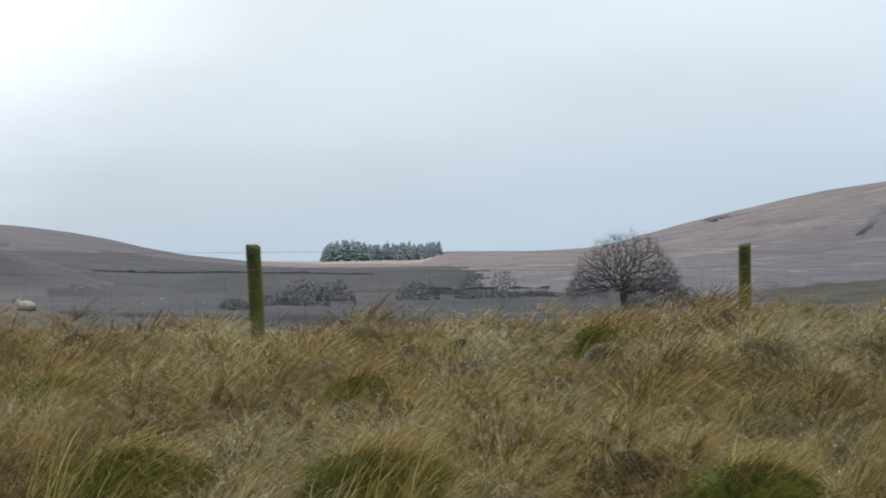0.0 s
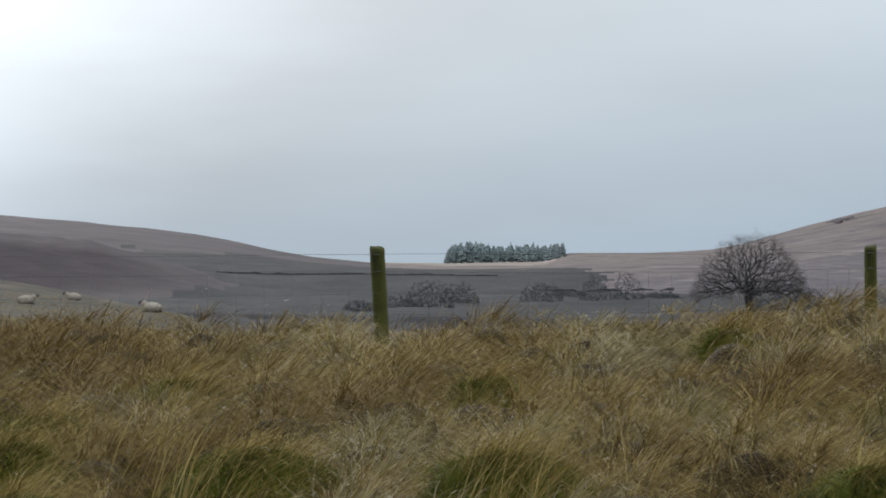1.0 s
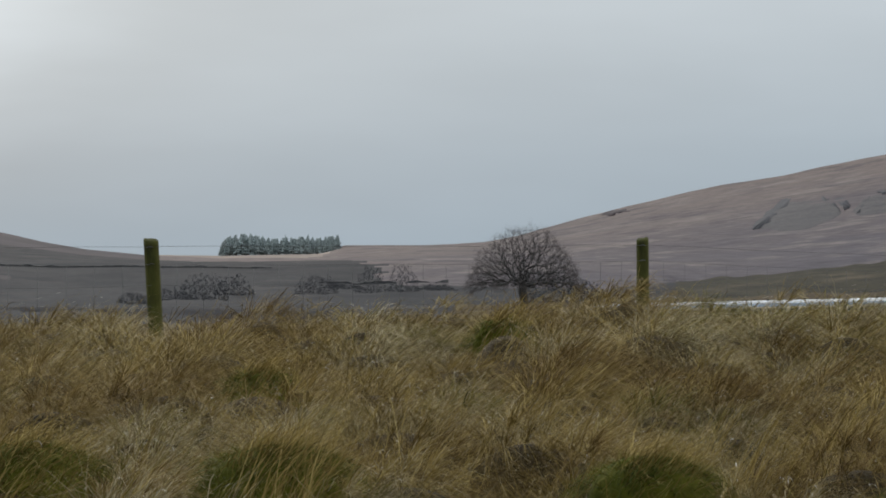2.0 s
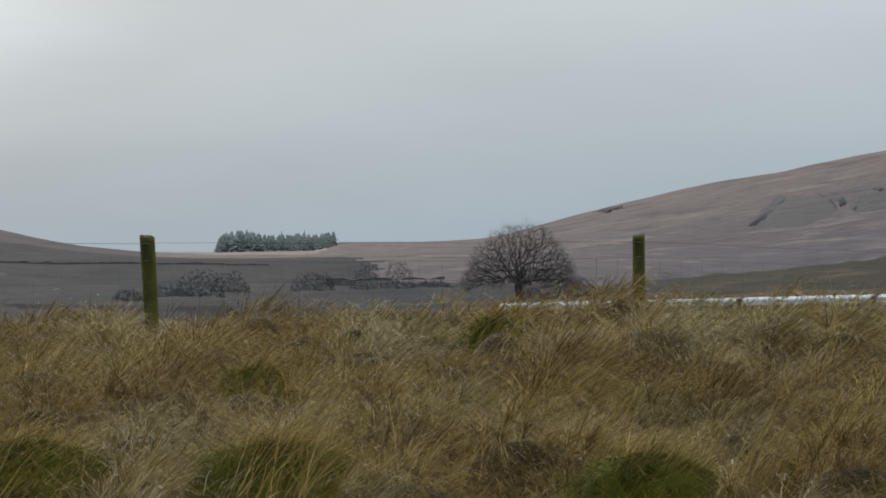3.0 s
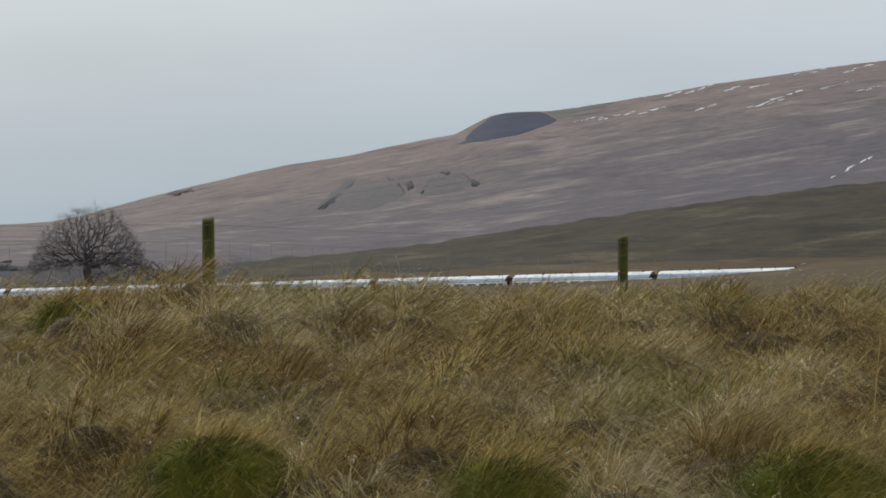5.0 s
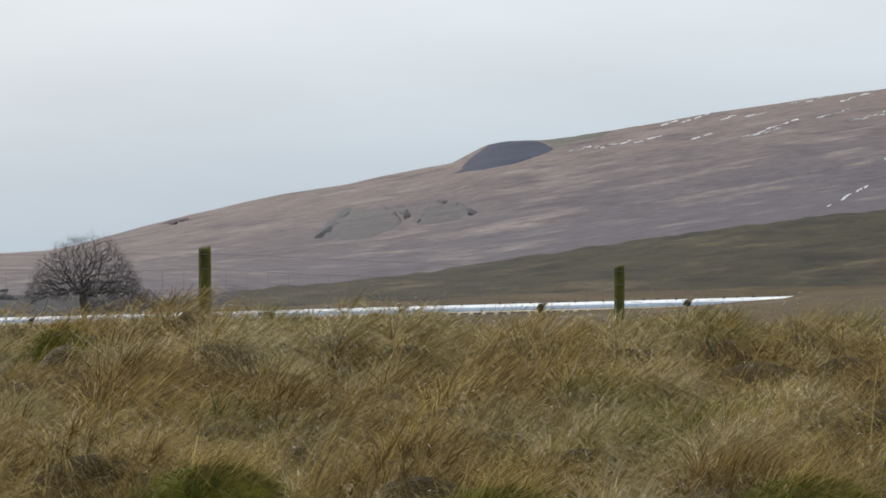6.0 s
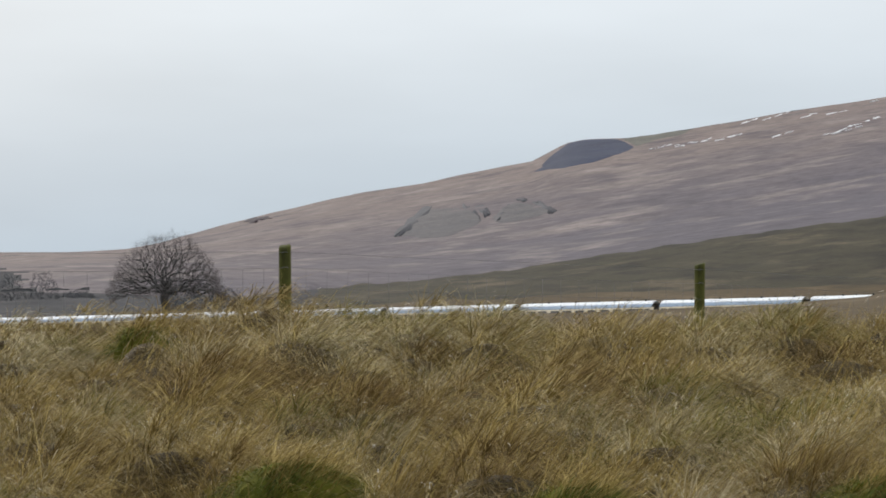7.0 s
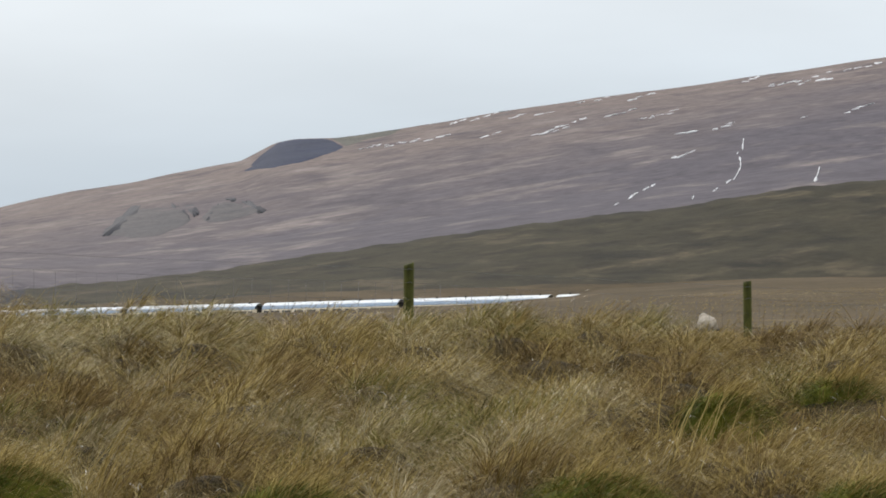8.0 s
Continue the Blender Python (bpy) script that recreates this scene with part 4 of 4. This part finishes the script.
def blades(name, base, azim, length, rise0, rise1, width, material, label, category="grass", kind="stuff", parent=None, fine=True):
    """Drooping blades, one loose strip each, joined in one mesh: rising at rise0 from the base, at rise1 by the tip."""
    n = len(base)
    d = np.stack([np.cos(azim), np.sin(azim), np.zeros(n)], -1)
    face = np.random.uniform(-0.9, 0.9, n)
    s = np.stack([np.cos(face), np.sin(face), np.zeros(n)], -1)
    steps = ((0.0, 1.0), (0.34, 0.9), (0.68, 0.62), (1.0, 0.0)) if fine else ((0.0, 1.0), (0.55, 0.8), (1.0, 0.0))
    c = 2 * len(steps) - 1
    verts = np.zeros((n, c, 3))
    p, was = base.copy(), 0.0
    for k, (t, w) in enumerate(steps):
        turn = rise0 + (rise1 - rise0) * (t + was) / 2
        p = p + ((t - was) * length)[:, None] * (d * np.cos(turn)[:, None] + np.array([0, 0, 1.0]) * np.sin(turn)[:, None])
        was = t
        if w:
            verts[:, 2 * k] = p - s * (width * w / 2)[:, None]
            verts[:, 2 * k + 1] = p + s * (width * w / 2)[:, None]
        else:
            verts[:, c - 1] = p
    o = np.arange(n) * c
    quads = np.concatenate([np.stack([o + q, o + q + 1, o + q + 3, o + q + 2], -1) for q in range(0, c - 3, 2)])
    tris = np.stack([o + c - 3, o + c - 2, o + c - 1], -1)
    me = bpy.data.meshes.new(name)
    me.vertices.add(n * c)
    me.vertices.foreach_set("co", verts.ravel())
    me.loops.add(len(quads) * 4 + len(tris) * 3)
    me.loops.foreach_set("vertex_index", np.concatenate([quads.ravel(), tris.ravel()]).astype(np.int32))
    me.polygons.add(len(quads) + len(tris))
    me.polygons.foreach_set("loop_start", np.concatenate([np.arange(len(quads)) * 4, len(quads) * 4 + np.arange(len(tris)) * 3]).astype(np.int32))
    me.update(calc_edges=True)
    me.materials.append(M[material])
    ob = new(name, me)
    ob.parent = parent
    return tagged(ob, label, category, kind=kind) if parent is None else ob


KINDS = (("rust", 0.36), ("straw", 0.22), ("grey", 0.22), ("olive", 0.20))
GREEN = [(-1075, 8.9, 0.22), (-640, 8.8, 0.22), (25, 8.6, 0.19), (-665, 12.0, 0.13), (-1205, 11.9, 0.15), (-1590, 11.0, 0.17), (-1443, 10.6, 0.16), (-1510, 9.2, 0.18), (-1495, 7.9, 0.2), (531, 8.1, 0.17), (1071, 8.3, 0.19),
         (1555, 8.2, 0.18), (1300, 11.4, 0.14), (1500, 12.0, 0.14), (-240, 13.8, 0.11)]
GREEN_XY = np.array([(r * math.sin(u / LENS), r * math.cos(u / LENS), s) for u, r, s in GREEN])


def sward(r0, r1, per_m2, width, tall, seed, keep=None, u_lim=1720):
    """The grass between two ranges, one stuff object for each kind of grass."""
    rg = np.random.default_rng(seed)
    half = u_lim / LENS
    n = int(half * (r1 * r1 - r0 * r0) * per_m2)
    r, a = np.sqrt(rg.uniform(r0 * r0, r1 * r1, n)), rg.uniform(-half, half, n)
    if keep is not None:
        ok = keep(a * LENS, r)
        r, a = r[ok], a[ok]
    x, y = r * np.sin(a), r * np.cos(a)
    # blades gather into small tufts
    tx, ty = np.floor(x / 0.07 + 0.5), np.floor(y / 0.07 + 0.5)
    x += (tx * 0.07 + 0.05 * (hashed(tx, ty, 6) - 0.5) - x) * 0.62
    y += (ty * 0.07 + 0.05 * (hashed(tx, ty, 7) - 0.5) - y) * 0.62
    for gx, gy, gs in GREEN_XY:
        ok = (x - gx) ** 2 + (y - gy) ** 2 > (gs * 1.02) ** 2
        ok &= ~((np.abs(x - gx) < gs * 1.25) & (y < gy) & (y > gy - 0.9) & (rg.random(len(x)) < 0.94))
        x, y = x[ok], y[ok]
    # the hollows between tussocks stay thin and dark
    lift, sx, sy, _ = hummocks(x, y)
    near = r1 < 30
    ok = rg.random(len(x)) < (np.where(lift > 0.02, np.clip(0.72 + 0.35 * np.hypot(sx, sy), 0, 1), 0.35) if near else 0.7)
    x, y = x[ok], y[ok]
    n = len(x)
    r = np.hypot(x, y)
    u = np.arctan2(x, y) * LENS
    h, gx, gy, who = hummocks(x, y)
    z = height(u, r) + h * near_fade(r) - 0.02
    z += np.array([relief(p, q, d) for p, q, d in zip(x, y, r)])
    broad = np.array([noise.noise((p * 0.55, q * 0.55, 2.2)) for p, q in zip(x, y)])
    rim = np.clip(np.hypot(gx, gy), 0, 1.1)
    up = h > 0.02
    # combed outwards over each tussock, and a little to the lee of the wind
    lee = np.where(up, 0.30 + 0.35 * broad, 0.8)
    azim = np.arctan2(gy - 0.12 + rg.normal(0, 0.2, n), gx + lee + rg.normal(0, 0.2, n))
    tidy = np.where(up, 0.72 + 0.55 * (np.abs(who * 7.31) % 1), 0.55)
    length = tall * tidy * (0.55 + 0.75 * rg.random(n)) * np.clip(1 + 0.3 * broad, 0.7, 1.3) * (0.9 + 0.3 * rim)
    rise0 = np.clip(1.20 - 0.62 * rim + rg.normal(0, 0.2, n), -0.1, 1.5)
    rise1 = np.clip(-0.45 - 0.75 * rim + 0.3 * broad + rg.normal(0, 0.38, n), -1.5, 0.9)
    # matted blades lie close over the swell
    laid = up & (rg.random(n) < 0.45)
    rise0 = np.where(laid, 0.45 - 0.95 * rim + rg.normal(0, 0.12, n), rise0)
    rise1 = np.where(laid, -0.35 - 0.95 * rim + rg.normal(0, 0.15, n), rise1)
    length = np.where(laid, length * 0.75, length)
    stray = rg.random(n) < np.where(r > 11, 0.012, 0.03)
    length = np.where(stray, tall * rg.uniform(0.7, 1.35, n), length)
    rise0, rise1 = np.where(stray, rg.uniform(0.8, 1.45, n), rise0), np.where(stray, rg.uniform(-0.6, 1.0, n), rise1)
    w = width * rg.uniform(0.5, 1.3, n) * np.where(stray, 0.75, 1)
    k = 1.0 if near else 0.16
    tone = np.array([noise.noise((p * 0.9 * k, q * 0.6 * k, 7.7)) + 0.5 * noise.noise((p * 2.9 * k, q * 2.2 * k, 5.5)) for p, q in zip(x, y)])
    # browner grass on the flanks and in the hollows paints their shade
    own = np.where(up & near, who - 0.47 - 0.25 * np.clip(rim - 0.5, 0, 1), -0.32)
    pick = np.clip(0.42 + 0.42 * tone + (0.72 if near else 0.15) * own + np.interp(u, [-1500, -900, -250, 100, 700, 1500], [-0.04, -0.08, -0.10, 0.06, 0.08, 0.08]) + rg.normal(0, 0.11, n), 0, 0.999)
    base = np.stack([x, y, z], -1)
    edge = 0.0
    # frost lies on the tops, most on the bleached tussocks
    frost = rg.random(n) < 0.004 + 0.045 * (up & (rim < 0.65) & (np.abs(pick - 0.68) < 0.12))
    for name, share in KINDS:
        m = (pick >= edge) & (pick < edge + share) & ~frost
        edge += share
        blades("moor_grass", base[m], azim[m], length[m], rise0[m], rise1[m], w[m], name, {"straw": "tussocky pale straw-coloured winter moor grass", "rust": "tussocky red-brown winter moor grass, also painted shade on flanks and in hollows", "grey": "bleached grey drooping moor grass", "olive": "olive-green tufts among dead moor grass"}[name], fine=r1 < 12)
    blades("frosted_grass", base[frost] + np.array([0, 0, 1.0]) * (length[frost] * 0.5)[:, None], azim[frost], length[frost] * 0.13, rise0[frost] * 0.6, rise1[frost], w[frost] * 1.3, "frost", "pale frosted seed heads scattered through the grass", fine=r1 < 12)


def stalks():
    """Tall pale flowering stems in loose clumps, leaning with the wind."""
    rg = np.random.default_rng(40)
    clumps = [(950, 10.0, 60), (1005, 9.2, 40), (885, 10.3, 30), (1221, 8.9, 30), (-590, 8.6, 40), (-640, 8.3, 30), (260, 8.6, 30), (-1250, 8.3, 25), (560, 8.5, 25), (120, 9.4, 25)]
    clumps += [(rg.uniform(-1600, 1600), rg.uniform(7.8, 13.5), 12) for _ in range(60)]
    pts, az, ln = [], [], []
    for u, r, n in clumps:
        cx, cy, a = r * math.sin(u / LENS), r * math.cos(u / LENS), rg.normal(0.25, 0.4)
        for _ in range(n):
            x, y = cx + rg.normal(0, 0.07), cy + rg.normal(0, 0.1)
            pts.append((x, y, ground_z(x, y) - 0.02))
            az.append(a + rg.normal(0, 0.35))
            ln.append(rg.uniform(0.22, 0.46) * (1.15 if n > 12 else 0.85))
    n = len(pts)
    blades("grass_stalks", np.array(pts), np.array(az), np.array(ln), rg.uniform(1.05, 1.5, n), rg.uniform(0.1, 1.1, n), rg.uniform(0.0022, 0.0036, n), "straw", "tall pale dead grass stalks leaning in clumps")


np.random.seed(3)
sward(1.2, 6.6, 260, 0.008, 0.2, 8)
sward(6.6, 8.5, 9600, 0.0021, 0.225, 1)
sward(8.5, 11.0, 11200, 0.0022, 0.225, 2)
sward(11.0, 15.6, 7300, 0.0027, 0.235, 3)
sward(15.6, 24.0, 720, 0.0045, 0.2, 4)
sward(24.0, 36.0, 140, 0.007, 0.2, 7)
sward(36.0, 75.0, 75, 0.009, 0.2, 5, lambda u, r: (u > 560) | (u < -1000))
sward(75.0, 200.0, 10, 0.016, 0.22, 6, lambda u, r: (u > 800) | (u < -1150))
stalks()


def tussock(u, r, size, k):
    rg = np.random.default_rng(100 + k)
    a = u / LENS
    x, y = r * math.sin(a), r * math.cos(a)
    z = float(height(np.array([u]), np.array([r]))[0])
    root = tagged(new("grass_tussock"), "mossy bright green tussock in the dry moor grass", "tussock", group="green tussocks")
    root.matrix_basis = Matrix.Translation((x, y, z))
    tall = (0.25 if r < 10 else 0.18) + 0.3 * size
    bm = bmesh.new()
    for q in bmesh.ops.create_icosphere(bm, subdivisions=3, radius=1)["verts"]:
        c = q.co * (1 + 0.2 * noise.noise(q.co * 2 + Vector((k, 0, 0))))
        q.co = Vector((c.x * size * 1.25, c.y * size * 0.9, max(c.z, -0.2) * tall * 0.78))
    part("mound", bm, "green", root, "mossy green core")
    n = int(5200 * (size / 0.3) ** 1.5 * min(1.0, 11 / r))
    t, rad = rg.uniform(0, 2 * np.pi, n), np.sqrt(rg.random(n))
    px, py = rad * np.cos(t) * size * 1.4, rad * np.sin(t) * size
    pz = tall * 0.85 * np.sqrt(np.clip(1 - rad ** 2, 0, 1)) - 0.02
    azim = np.arctan2(np.sin(t) * rad + rg.normal(0, 0.3, n), np.cos(t) * rad + 0.3 + rg.normal(0, 0.3, n))
    blades("foliage", np.stack([px, py, pz], -1), azim, rg.uniform(0.05, 0.13, n), rg.uniform(0.3, 1.0, n) - 0.5 * rad, rg.uniform(-1.2, 0.1, n), rg.uniform(0.002, 0.0036, n) * r / 9, "green", "", parent=root)
    n = n // 5
    t, rad = rg.uniform(0, 2 * np.pi, n), np.sqrt(rg.random(n))
    pz = tall * 0.85 * np.sqrt(np.clip(1 - rad ** 2, 0, 1)) - 0.02
    blades("dead_foliage", np.stack([rad * np.cos(t) * size, rad * np.sin(t) * size, pz], -1), 0.4 * np.sin(t) + rg.normal(0, 0.7, n), rg.uniform(0.12, 0.3, n), rg.uniform(0.6, 1.3, n), rg.uniform(-0.9, 0.3, n), rg.uniform(0.0018, 0.003, n) * r / 9, "straw", "", parent=root)


for k, (u, r, size) in enumerate(GREEN):
    tussock(u, r, size, k)

# ---------------------------------------------------------------- what moves


def motions():
    """The train runs along the line to the left at an even speed."""
    for ob, k in COACHES:
        rows = []
        for t in np.arange(0, 8.01, 0.5):
            s = -179.4 + PITCH * (k + 0.5) + SPEED * (8 - t)
            s0, s1 = s - 7, s + 7
            p = RAIL_N * RAIL_P + RAIL_D * s
            z0, z1 = float(rail_z(s0)), float(rail_z(s1))
            x_axis = (RAIL_D * 14 + Vector((0, 0, z1 - z0))).normalized()
            y_axis = Vector((0, 0, 1)).cross(x_axis).normalized()
            m = Matrix((x_axis, y_axis, x_axis.cross(y_axis))).transposed().to_4x4()
            m.translation = (p.x, p.y, (z0 + z1) / 2)
            rows.append((float(t), m))
        walk(ob, rows)


motions()
